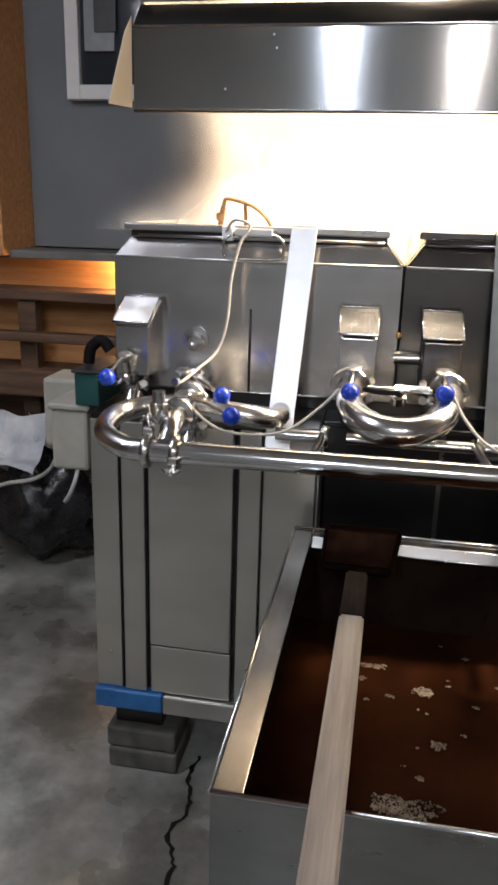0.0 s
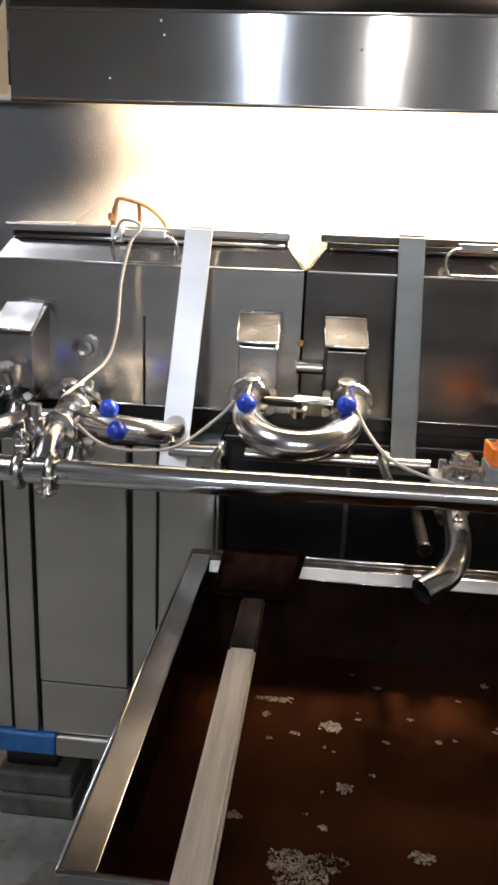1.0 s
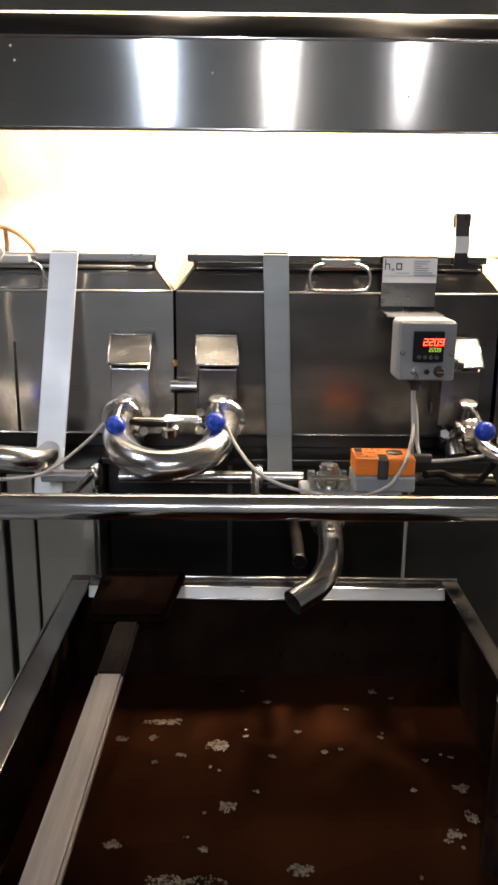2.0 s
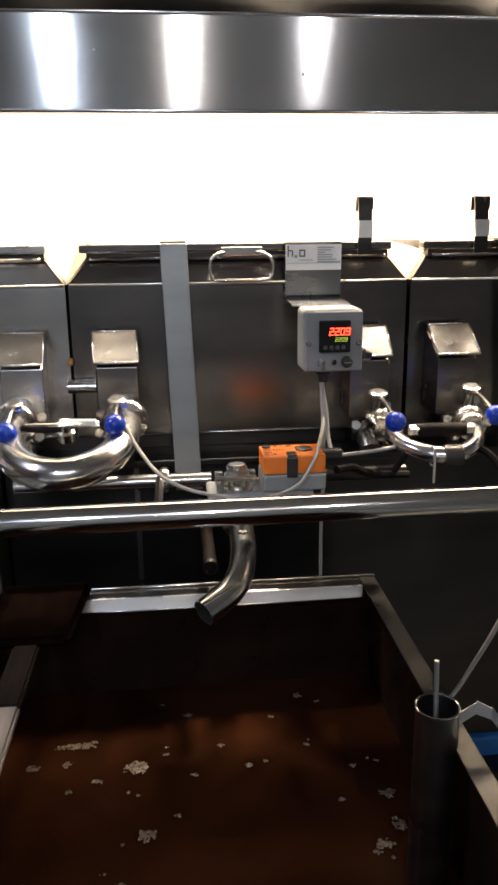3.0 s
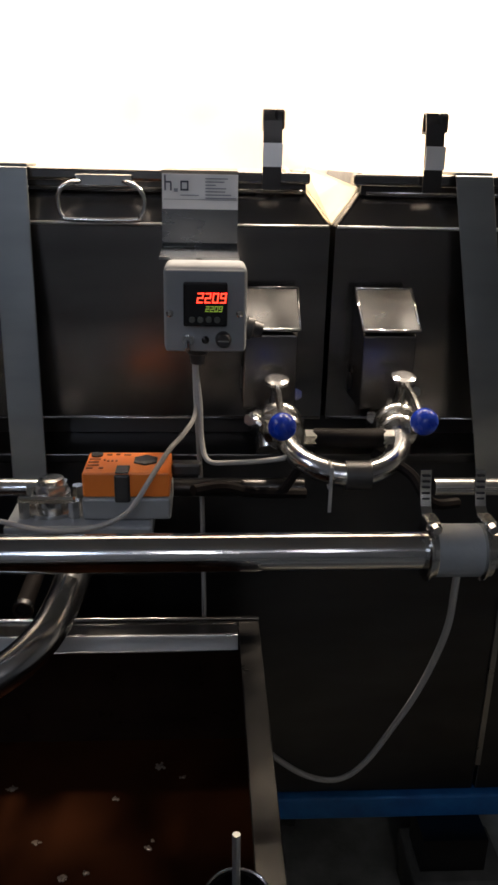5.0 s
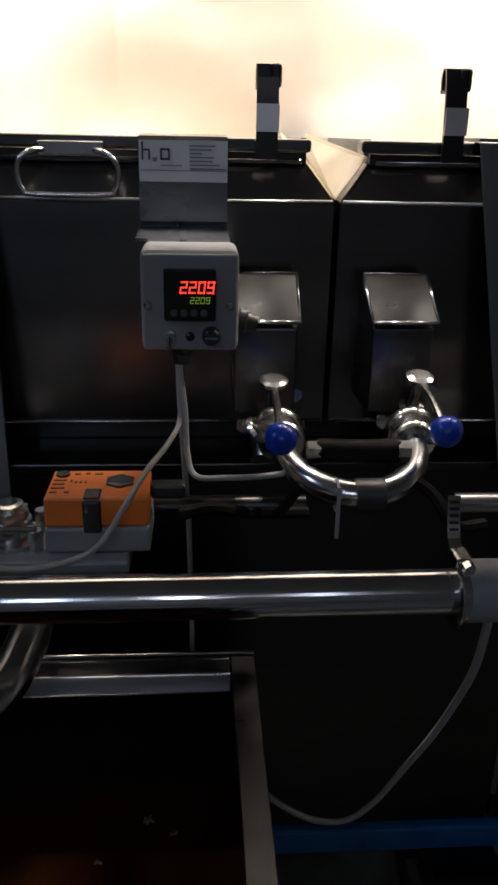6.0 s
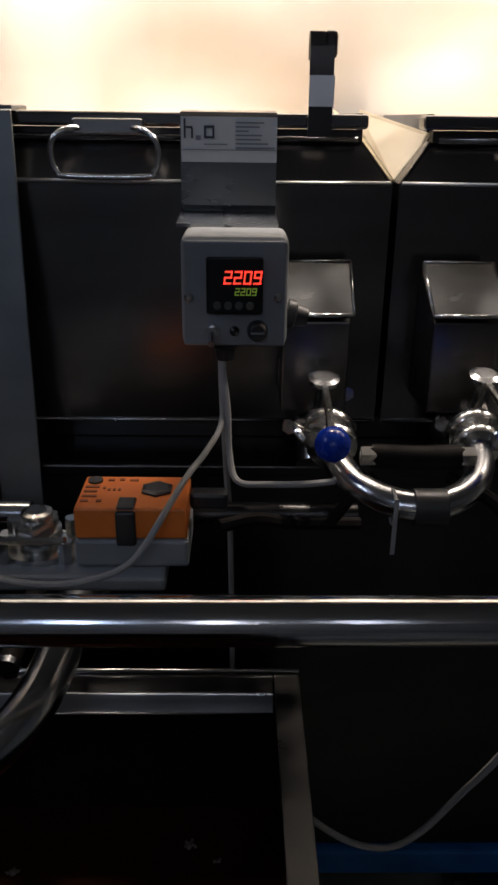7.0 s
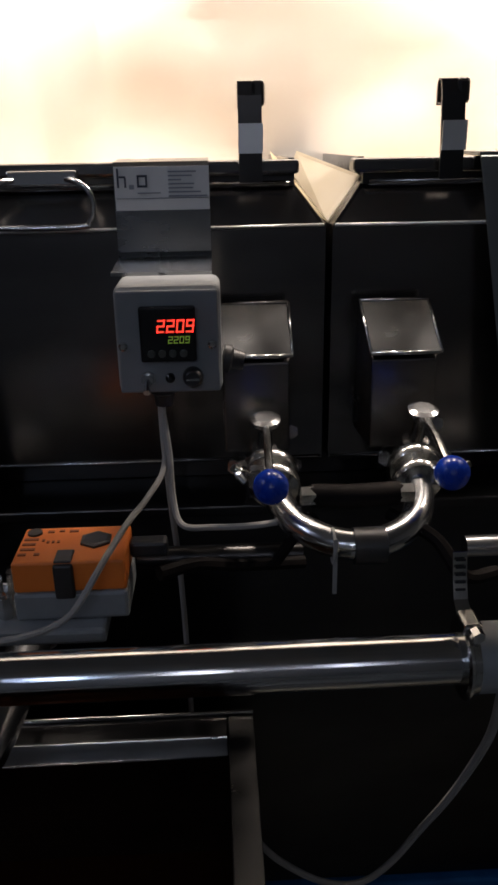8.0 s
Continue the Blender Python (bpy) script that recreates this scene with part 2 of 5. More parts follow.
def catmull(pts, n=8):
    p = [Vector(q) for q in pts]
    p = [2 * p[0] - p[1]] + p + [2 * p[-1] - p[-2]]
    out = []
    for i in range(1, len(p) - 2):
        a, b_, c, d = p[i - 1 : i + 3]
        for k in range(n):
            t = k / n
            out.append(0.5 * (2 * b_ + (c - a) * t + (2 * a - 5 * b_ + 4 * c - d) * t * t + (3 * b_ - a - 3 * c + d) * t**3))
    return out + [p[-2]]


def sweep(bm, pts, radius, segs=12, caps=True, wall=0.0):
    """A tube along points; radius may be a list. With wall, an open tube of that thickness."""
    pts = [Vector(p) for p in pts]
    n = len(pts)
    radii = radius if isinstance(radius, (list, tuple)) else [radius] * n
    tang = [(pts[min(i + 1, n - 1)] - pts[max(i - 1, 0)]).normalized() for i in range(n)]
    up = Vector((0, 0, 1)) if abs(tang[0].z) < 0.9 else Vector((0, 1, 0))
    nor = (up - tang[0] * up.dot(tang[0])).normalized()
    rings, inner = [], []
    for i in range(n):
        nor = (nor - tang[i] * nor.dot(tang[i])).normalized()
        bi = tang[i].cross(nor)
        ring = lambda r: [bm.verts.new(pts[i] + r * (math.cos(a) * nor + math.sin(a) * bi)) for a in (2 * math.pi * k / segs for k in range(segs))]
        rings.append(ring(radii[i]))
        if wall:
            inner.append(ring(radii[i] - wall))
    for rs, flip in ((rings, False), (inner, True)):
        for a, b_ in zip(rs, rs[1:]):
            for k in range(segs):
                q = (a[k], a[(k + 1) % segs], b_[(k + 1) % segs], b_[k])
                bm.faces.new(q[::-1] if flip else q).smooth = True
    if wall:
        for o, i_ in ((rings[0], inner[0]), (rings[-1], inner[-1])):
            for k in range(segs):
                bm.faces.new((o[k], o[(k + 1) % segs], i_[(k + 1) % segs], i_[k]))
    elif caps:
        bm.faces.new(rings[0][::-1])
        bm.faces.new(rings[-1])


def lathe(bm, base, direction, profile, segs=16):
    """A turned piece: profile of (distance along direction, radius)."""
    d = Vector(direction).normalized()
    sweep_pts = [Vector(base) + d * s for s, _ in profile]
    up = Vector((0, 0, 1)) if abs(d.z) < 0.9 else Vector((0, 1, 0))
    nor = (up - d * up.dot(d)).normalized()
    bi = d.cross(nor)
    rings = []
    for p, (_, r) in zip(sweep_pts, profile):
        rings.append([bm.verts.new(p + max(r, 1e-4) * (math.cos(a) * nor + math.sin(a) * bi)) for a in (2 * math.pi * k / segs for k in range(segs))])
    for a, b_ in zip(rings, rings[1:]):
        for k in range(segs):
            bm.faces.new((a[k], a[(k + 1) % segs], b_[(k + 1) % segs], b_[k])).smooth = segs > 8
    bm.faces.new(rings[0][::-1])
    bm.faces.new(rings[-1])


def ball(bm, c, r, sub=3, squash=(1, 1, 1)):
    res = bmesh.ops.create_icosphere(bm, subdivisions=sub, radius=r, matrix=Matrix.LocRotScale(c, None, squash))
    for f in bm.faces:
        f.smooth = True
    return res


def B():
    return bmesh.new()


def world_loc(ob):
    p = Vector(ob.location)
    while ob.parent:
        ob = ob.parent
        p += ob.location
    return p


def part(name, bm, material, parent=None, label="", bevel=0.0):
    """One mesh object with its origin in its middle, under a thing or a part."""
    bmesh.ops.recalc_face_normals(bm, faces=bm.faces)
    for e in bm.edges:
        if len(e.link_faces) == 2 and e.calc_face_angle(0.0) > 0.65:
            e.smooth = False
    me = bpy.data.meshes.new(name)
    lo = Vector([min(v.co[i] for v in bm.verts) for i in range(3)])
    hi = Vector([max(v.co[i] for v in bm.verts) for i in range(3)])
    mid = (lo + hi) / 2
    for v in bm.verts:
        v.co -= mid
    bm.to_mesh(me)
    bm.free()
    me.materials.append(material)
    ob = new(name, me)
    ob.location = mid - (world_loc(parent) if parent else Vector())
    ob.parent = parent
    if bevel:
        mod = ob.modifiers.new("edges", "BEVEL")
        mod.width, mod.segments, mod.limit_method = bevel, 2, "ANGLE"
    if label:
        tagged(ob, label)
    return ob


def thing(name, loc, label, category, group="", kind=""):
    ob = new(name)
    ob.empty_display_size = 0.05
    ob.location = loc
    return tagged(ob, label, category, group, kind)


def boxpart(name, b6, material, parent=None, label="", bevel=0.0):
    bm = B()
    box(bm, *b6)
    return part(name, bm, material, parent, label, bevel)


def tubepart(name, pts, r, material, parent=None, label="", segs=12, smooth=8, wall=0.0):
    bm = B()
    sweep(bm, catmull(pts, smooth) if smooth else pts, r, segs, wall=wall)
    return part(name, bm, material, parent, label)


# ---- room ----
def room():
    def wall(name, b6, material, label):
        ob = boxpart(name, b6, material)
        return tagged(ob, label, "wall", kind="structure")

    ground = B()
    bmesh.ops.create_grid(ground, x_segments=2, y_segments=2, size=0.5, matrix=Matrix.LocRotScale((0.4, 0.4, 0), None, (6.6, 6.0, 1)))
    fl = part("floor", ground, CONCRETE)
    tagged(fl, "worn grey concrete floor with dark wet stains", "floor", kind="structure")
    rng = random.Random(9)
    line = [(-0.215, 1.45), (-0.222, 1.39), (-0.212, 1.345), (-0.200, 1.29), (-0.221, 1.23), (-0.196, 1.17), (-0.191, 1.12), (-0.20, 0.95), (-0.23, 0.8)]
    bm = B()
    prev = None
    for q in catmull([(a, b_, 0.0) for a, b_ in line], 5):
        w = rng.uniform(0.0025, 0.0065)
        j = rng.uniform(-0.004, 0.004)
        pair = [bm.verts.new((q.x - w + j, q.y, 0.0015)), bm.verts.new((q.x + w + j, q.y, 0.0015))]
        if prev:
            bm.faces.new((prev[0], prev[1], pair[1], pair[0]))
        prev = pair
    part("crack", bm, RUBBER, fl, "dark crack in the concrete")
    wall("wall_north", (-1.272, 3.7, 3.0, 3.15, 0.975, 2.6), WALL_GREY, "dark grey painted wall behind the evaporator")
    wall("wall_west", (-3.0, -2.85, -2.6, 3.4, 0, 2.6), WOOD_DARK, "dim timber wall of the sugar house")
    wall("wall_east", (3.6, 3.75, -2.6, 3.4, 0, 2.6), ROOM_WALL, "plain painted wall")
    wall("wall_south", (-2.85, 3.6, -2.75, -2.6, 0, 2.6), ROOM_WALL, "plain painted wall")
    wall("wall_plinth", (-2.85, 3.6, 3.25, 3.4, 0, 0.975), WOOD_DARK, "dark timber wall foot")
    wall("wall_north_upper", (-2.85, -1.275, 3.25, 3.4, 0.975, 2.6), WOOD_DARK, "dark timber wall")
    c = boxpart("ceiling", (-3.0, 3.75, -2.75, 3.4, 2.6, 2.7), ROOM_WALL)
    tagged(c, "plain ceiling of the sugar house", "ceiling", kind="structure")
    for x, y, length in ((-0.25, -1.6, 1.2), (0.42, -1.7, 1.2), (1.1, -1.6, 1.0), (-1.3, 0.6, 1.2)):
        lamp = thing("ceiling_lamp", (x, y, 2.6), "white fluorescent batten lamp on the ceiling", "lamp", "ceiling lamps")
        boxpart("housing", (x - 0.06, x + 0.06, y - length / 2, y + length / 2, 2.54, 2.598), WHITE_PAINT, lamp)
        tubepart("tube", [(x, y - length / 2 + 0.03, 2.515), (x, y + length / 2 - 0.03, 2.515)], 0.016, LAMP_WHITE, lamp, smooth=0)

    win = thing("window_1", (-0.9, 2.98, 1.5), "white-framed window with dim view in the grey wall", "window", kind="structure")
    x0, x1, z0, z1, w = -1.095, -0.45, 1.497, 2.25, 0.05
    for b6 in ((x0, x0 + w, 2.95, 2.998, z0, z1), (x1 - w, x1, 2.95, 2.998, z0, z1), (x0 + w, x1 - w, 2.95, 2.998, z0, z0 + w), (x0 + w, x1 - w, 2.95, 2.998, z1 - w, z1)):
        boxpart("window_frame", b6, WHITE_PAINT, win, bevel=0.004)
    boxpart("pane", (x0 + w, x1 - w, 2.975, 2.985, z0 + w, z1 - w), WINDOW_GLASS, win)
    boxpart("blind", (x0 + w + 0.02, x0 + w + 0.13, 2.96, 2.972, z0 + 0.16, z1 - w), GREY_CAST, win, "pale folded blind")
    boxpart("notice", (x0 + w + 0.06, x0 + w + 0.14, 2.952, 2.958, z0 + 0.22, z0 + 0.34), BLACK, win)


def make_glass():
    m, nt, b = mat("dim_window_glass")
    b.inputs["Base Color"].default_value = (0.03, 0.036, 0.042, 1)
    b.inputs["Roughness"].default_value = 0.08
    return m


WINDOW_GLASS = make_glass()


def back_corner():
    post = thing("timber_cupboard", (-1.5, 2.9, 0), "tall warm-lit pine cupboard with open shelves", "cupboard")
    boxpart("side_post", (-1.335, -1.275, 2.75, 3.1, 0.95, 2.5), WOOD_WARM, post, bevel=0.004)
    boxpart("back_panel", (-2.2, -1.336, 3.05, 3.1, 0.95, 2.5), WOOD_WARM, post)
    for z in (0.98, 1.24, 1.50, 1.75, 2.05):
        boxpart("shelf", (-2.2, -1.336, 2.78, 3.05, z, z + 0.035), WOOD_WARM, post, bevel=0.003)
    red = boxpart("red_box", (-1.7, -1.36, 2.8, 3.0, 1.54, 1.72), RED_BOX, bevel=0.01)
    tagged(red, "faded red box on a cupboard shelf", "box")
    bench = thing("wooden_bench", (-1.2, 2.8, 0), "rough dark timber bench with a lit top board", "bench")
    boxpart("ledge", (-2.4, -0.4, 2.80, 2.996, 0.940, 0.970), GREY_LEDGE, bench, "grey ledge under the wall", bevel=0.004)
    boxpart("back_board", (-2.4, -0.4, 2.96, 2.99, 0.45, 0.935), WOOD_WARM, bench, "pine boards in lamp light", bevel=0.003)
    boxpart("top_board", (-2.4, -0.4, 2.78, 2.955, 0.790, 0.827), WOOD_DARK, bench, bevel=0.005)
    boxpart("front_rail", (-2.4, -0.4, 2.72, 2.775, 0.645, 0.68), WOOD_DARK, bench, bevel=0.005)
    boxpart("lower_rail", (-2.4, -0.4, 2.66, 2.72, 0.455, 0.55), WOOD_DARK, bench, bevel=0.005)
    boxpart("shelf", (-2.4, -0.4, 2.73, 2.955, 0.50, 0.53), WOOD_DARK, bench, bevel=0.005)
    for x in (-2.1, -1.26, -0.80):
        boxpart("leg", (x, x + 0.07, 2.80, 2.86, 0.0, 0.785), WOOD_DARK, bench, bevel=0.004)


GREY_LEDGE = plain("grey_ledge", (0.10, 0.10, 0.10), (0.18, 0.18, 0.175), 0.6, 9)
RED_BOX = plain("red_card", (0.35, 0.05, 0.02), (0.5, 0.09, 0.04), 0.6, 10)


# ---- evaporator body ----
FACE, SET_BACK, PAN_Y = 1.38, 1.470, 1.49


def evaporator():
    ev = thing("evaporator", (0.6, 1.8, 0.0), "long stainless sap evaporator body on blocks, with blue base rail", "evaporator")
    bm = B()
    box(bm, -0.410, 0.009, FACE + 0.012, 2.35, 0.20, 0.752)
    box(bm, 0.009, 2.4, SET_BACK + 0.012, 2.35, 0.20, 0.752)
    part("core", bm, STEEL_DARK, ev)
    # left end: stainless door and its trims
    boxpart("side_panel", (-0.414, -0.361, FACE, FACE + 0.012, 0.20, 0.765), STEEL_BODY, ev, bevel=0.002)
    boxpart("door_frame", (-0.354, -0.309, FACE - 0.004, FACE + 0.012, 0.20, 0.765), STEEL_BODY, ev, bevel=0.002)
    boxpart("door", (-0.301, -0.139, FACE - 0.006, FACE + 0.012, 0.310, 0.765), STEEL_BODY, ev, "brushed stainless door with smudges", bevel=0.003)
    boxpart("door_sill", (-0.301, -0.139, FACE - 0.002, FACE + 0.012, 0.20, 0.306), STEEL_BODY, ev, bevel=0.002)
    boxpart("door_frame", (-0.130, -0.089, FACE - 0.004, FACE + 0.012, 0.20, 0.765), STEEL_BODY, ev, bevel=0.002)
    boxpart("side_panel", (-0.086, 0.009, FACE - 0.001, FACE + 0.012, 0.20, 0.765), STEEL_BODY, ev, bevel=0.002)
    boxpart("return_panel", (0.0095, 0.0135, FACE + 0.0125, SET_BACK - 0.002, 0.20, 0.765), STEEL_BODY, ev)
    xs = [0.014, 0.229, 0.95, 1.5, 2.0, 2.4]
    # stainless like the left end; the dark room it mirrors is put into the colour
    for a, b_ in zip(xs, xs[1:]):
        boxpart("front_panel", (a + 0.002, b_ - 0.002, SET_BACK, SET_BACK + 0.012, 0.20, 0.765), STEEL_DARK, ev, "stainless panel with its dark reflections put into the colour", bevel=0.002)
    for x in (0.229, 0.95):
        boxpart("seam_strip", (x - 0.004, x + 0.004, SET_BACK - 0.004, SET_BACK, 0.25, 0.76), STEEL_TANK, ev)
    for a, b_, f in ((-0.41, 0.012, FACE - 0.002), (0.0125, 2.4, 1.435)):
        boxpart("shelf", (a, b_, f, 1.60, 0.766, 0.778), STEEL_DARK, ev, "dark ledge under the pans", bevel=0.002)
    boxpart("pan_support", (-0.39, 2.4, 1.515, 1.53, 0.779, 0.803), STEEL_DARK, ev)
    for a, b_, f, m in ((-0.418, -0.276, FACE, BLUE_PAINT), (-0.275, 0.012, FACE, STEEL_BODY), (0.013, 2.41, SET_BACK, BLUE_PAINT)):
        boxpart("base_rail", (a, b_, f - 0.012, f + 0.03, 0.156, 0.198), m, ev, "chipped blue painted base rail" if m is BLUE_PAINT else "worn bare base rail", bevel=0.004)
    boxpart("base_rail", (-0.418, -0.38, FACE + 0.034, 2.35, 0.156, 0.198), BLUE_PAINT, ev, bevel=0.004)
    # bolt ring and small fittings on the face
    bm = B()
    sweep(bm, [(0.337, SET_BACK, 0.69), (0.337, 1.249, 0.676)], 0.0095, 18)
    stub = part("drain_stub", bm, RUBBER, ev, "black drain hose stub")
    bm = B()
    sweep(bm, [(0.337, 1.2488, 0.676), (0.337, 1.242, 0.675)], 0.0112, 20, wall=0.003)
    part("end_ring", bm, STEEL_LID, stub, "worn steel ring")
    for x, z in ((-0.385, 0.72), (-0.332, 0.72), (-0.108, 0.72), (-0.108, 0.28), (-0.385, 0.28)):
        bm = B()
        ball(bm, (x, FACE - 0.003, z), 0.005, 1, (1, 0.5, 1))
        part("rivet", bm, STEEL_FIT, ev)
    # blocks the body stands on
    for x in (-0.398, 0.85, 1.7):
        boxpart("leg", (x + 0.01, x + 0.11, FACE + 0.03, FACE + 0.10, 0.097, 0.158), STEEL_DARK, ev)
        for i, z in enumerate((0.0, 0.048)):
            d = 0.004 * (i % 2)
            bl = boxpart("support_brick", (x - d, x + 0.148 - d, FACE + 0.002 + d, FACE + 0.12, z, z + 0.047), BRICK, bevel=0.006)
            tagged(bl, "sooty brick stacked under the evaporator base", "brick", "bricks under the evaporator")


def pan(x0, x1, label, skin, lip):
    """A flat pan: vertical front, inward slope, rim; slopes are mitred at both ends so that a V opens between pans."""
    p = thing("syrup_pan", ((x0 + x1) / 2, PAN_Y, 0.804), label, "pan", "evaporator pans")
    y1, z0, zf, zr = 2.3, 0.806, 1.051, 1.092
    bm = B()
    slab(bm, [(x0, PAN_Y, z0), (x1, PAN_Y, z0), (x1, PAN_Y, zf), (x0, PAN_Y, zf)], 0.006, (0, 1, 0))
    part("front_wall", bm, skin, p, "brushed stainless front with smudges and dents")
    for x, s in ((x0, 1), (x1, -1)):
        bm = B()
        slab(bm, [(x, PAN_Y + 0.006, z0), (x, y1, z0), (x, y1, zf), (x, PAN_Y + 0.006, zf)], 0.005 * s, (1, 0, 0))
        part("side_wall", bm, skin, p)
        bm = B()
        slab(bm, [(x, PAN_Y, zf), (x, y1, zf), (x + 0.032 * s, y1, zr), (x + 0.032 * s, PAN_Y + 0.02, zr)], 0.004 * s, (1, 0, 0))
        part("side_slope", bm, skin, p)
    bm = B()
    slab(bm, [(x0, PAN_Y, zf), (x1, PAN_Y, zf), (x1 - 0.032, PAN_Y + 0.02, zr), (x0 + 0.032, PAN_Y + 0.02, zr)], 0.004, (0, 0.7, 0.3))
    part("front_slope", bm, skin, p)
    bm = B()
    sweep(bm, [(x0 + 0.002, PAN_Y - 0.001, zf), (x1 - 0.002, PAN_Y - 0.001, zf)], 0.0022, 8)
    part("fold_edge", bm, STEEL_STRAP, p)
    bm = B()
    sweep(bm, [(x0 + 0.002, PAN_Y - 0.001, z0 + 0.002), (x1 - 0.002, PAN_Y - 0.001, z0 + 0.002)], 0.002, 8)
    part("bottom_edge", bm, STEEL_PIPE, p)
    bm = B()
    box(bm, x0 + 0.019, x1 - 0.026, PAN_Y + 0.002, PAN_Y + 0.03, 1.099, 1.112, 0.003, 2)
    part("rim", bm, lip, p, "folded stainless rim with scale")
    bm = B()
    box(bm, x0 + 0.03, x1 - 0.03, PAN_Y + 0.012, PAN_Y + 0.03, 1.088, 1.0985)
    part("rim_groove", bm, STEEL_DARK, p)
    bm = B()
    sweep(bm, [(x0 + 0.035, PAN_Y + 0.008, 1.090), (x1 - 0.035, PAN_Y + 0.008, 1.090)], 0.003, 8)
    part("rim_rod", bm, lip, p)
    for x in (x0 + 0.028, x1 - 0.034):
        boxpart("side_rim", (x, x + 0.006, PAN_Y + 0.031, y1, 1.092, 1.113), lip, p)
    bm = B()
    n = 24
    rng = random.Random(int(x0 * 1000) + 5)
    grid = bmesh.ops.create_grid(bm, x_segments=n, y_segments=n, size=0.5, matrix=Matrix.LocRotScale(((x0 + x1) / 2, (PAN_Y + 0.04 + y1) / 2, 1.085), None, (x1 - x0 - 0.08, y1 - PAN_Y - 0.06, 1)))
    for v in grid["verts"]:
        v.co.z += 0.010 * noise.noise(v.co * 14) + rng.uniform(0, 0.003)
    for f in bm.faces:
        f.smooth = True
    part("boiling_sap", bm, SAP, p, "pale foaming sap at the boil")
    return p


def joint_flap(x, tilt, top):
    """Folded sheet that bridges the V between two pans and rises behind it."""
    j = thing("joint_flap", (x, PAN_Y + 0.05, 1.05), "folded flap bridging the V between two pans, warm steam light in its colour", "flap", "joint flaps")
    for sgn in (-1, 1):
        bm = B()
        slab(bm, [(x, PAN_Y + 0.012, 1.052), (x + sgn * 0.033, PAN_Y + 0.022, 1.094), (x + sgn * 0.015 + tilt, PAN_Y + 0.17, top), (x + tilt, PAN_Y + 0.17, top - 0.04)], 0.002, (0, 0.3, 1))
        # cream instead of steel: the steam's glow in the V is put into the colour
        part("leaf", bm, CREAM, j)


SAP = plain("boiling_sap", (0.55, 0.40, 0.24), (0.75, 0.62, 0.45), 0.35, 14, bmp=0.4)


def float_box(x0, dx=0.0, w=0.068, skin=None, cover=None):
    """Outlet box on the pan face with a slanting lid; dx shifts its lower edge."""
    t = thing("outlet_box", (x0 + w / 2, PAN_Y, 0.85), "folded stainless outlet box with a slanted lid on the pan face", "outlet box", "outlet boxes")
    bm = B()
    top, bot, yf = 0.978, 0.937, PAN_Y - 0.062
    yb = PAN_Y - 0.020
    a = [(x0 + 0.002, PAN_Y - 0.001, 0.84), (x0 + w - 0.002, PAN_Y - 0.001, 0.84), (x0 + w - 0.002 + dx, yf, 0.84), (x0 + 0.002 + dx, yf, 0.84)]
    b_ = [(x0 + 0.002, PAN_Y - 0.001, top - 0.004), (x0 + w - 0.002, PAN_Y - 0.001, top - 0.004), (x0 + w - 0.002 + dx, yf, bot - 0.006), (x0 + 0.002 + dx, yf, bot - 0.006)]
    va, vb = [bm.verts.new(c) for c in a], [bm.verts.new(c) for c in b_]
    bm.faces.new(va[::-1])
    bm.faces.new(vb)
    for i in range(4):
        bm.faces.new((va[i], va[(i + 1) % 4], vb[(i + 1) % 4], vb[i]))
    part("body", bm, skin or PAN_DARK, t, bevel=0.002)
    bm = B()
    slab(bm, [(x0, yb, top), (x0 + w, yb, top), (x0 + w + dx, yf - 0.005, bot), (x0 + dx, yf - 0.005, bot)], 0.0035, (0, -0.6, 0.75))
    part("lid", bm, cover or STEEL_LID, t, "stainless lid with bright edges", bevel=0.001)
    bm = B()
    ring = [(x0, yb - 0.002, top + 0.003), (x0 + w, yb - 0.002, top + 0.003), (x0 + w + dx, yf - 0.007, bot + 0.002), (x0 + dx, yf - 0.007, bot + 0.002), (x0, yb - 0.002, top + 0.003)]
    for p0, p1 in zip(ring, ring[1:]):
        sweep(bm, [p0, p1], 0.0016 if p0[2] != p1[2] or p0[2] > 0.96 else 0.0024, 6)
    part("lid_edge", bm, STEEL_PIPE, t)
    return t


def hex_nut(bm, base, direction, r, h):
    lathe(bm, base, direction, [(0, r), (h, r)], 6)


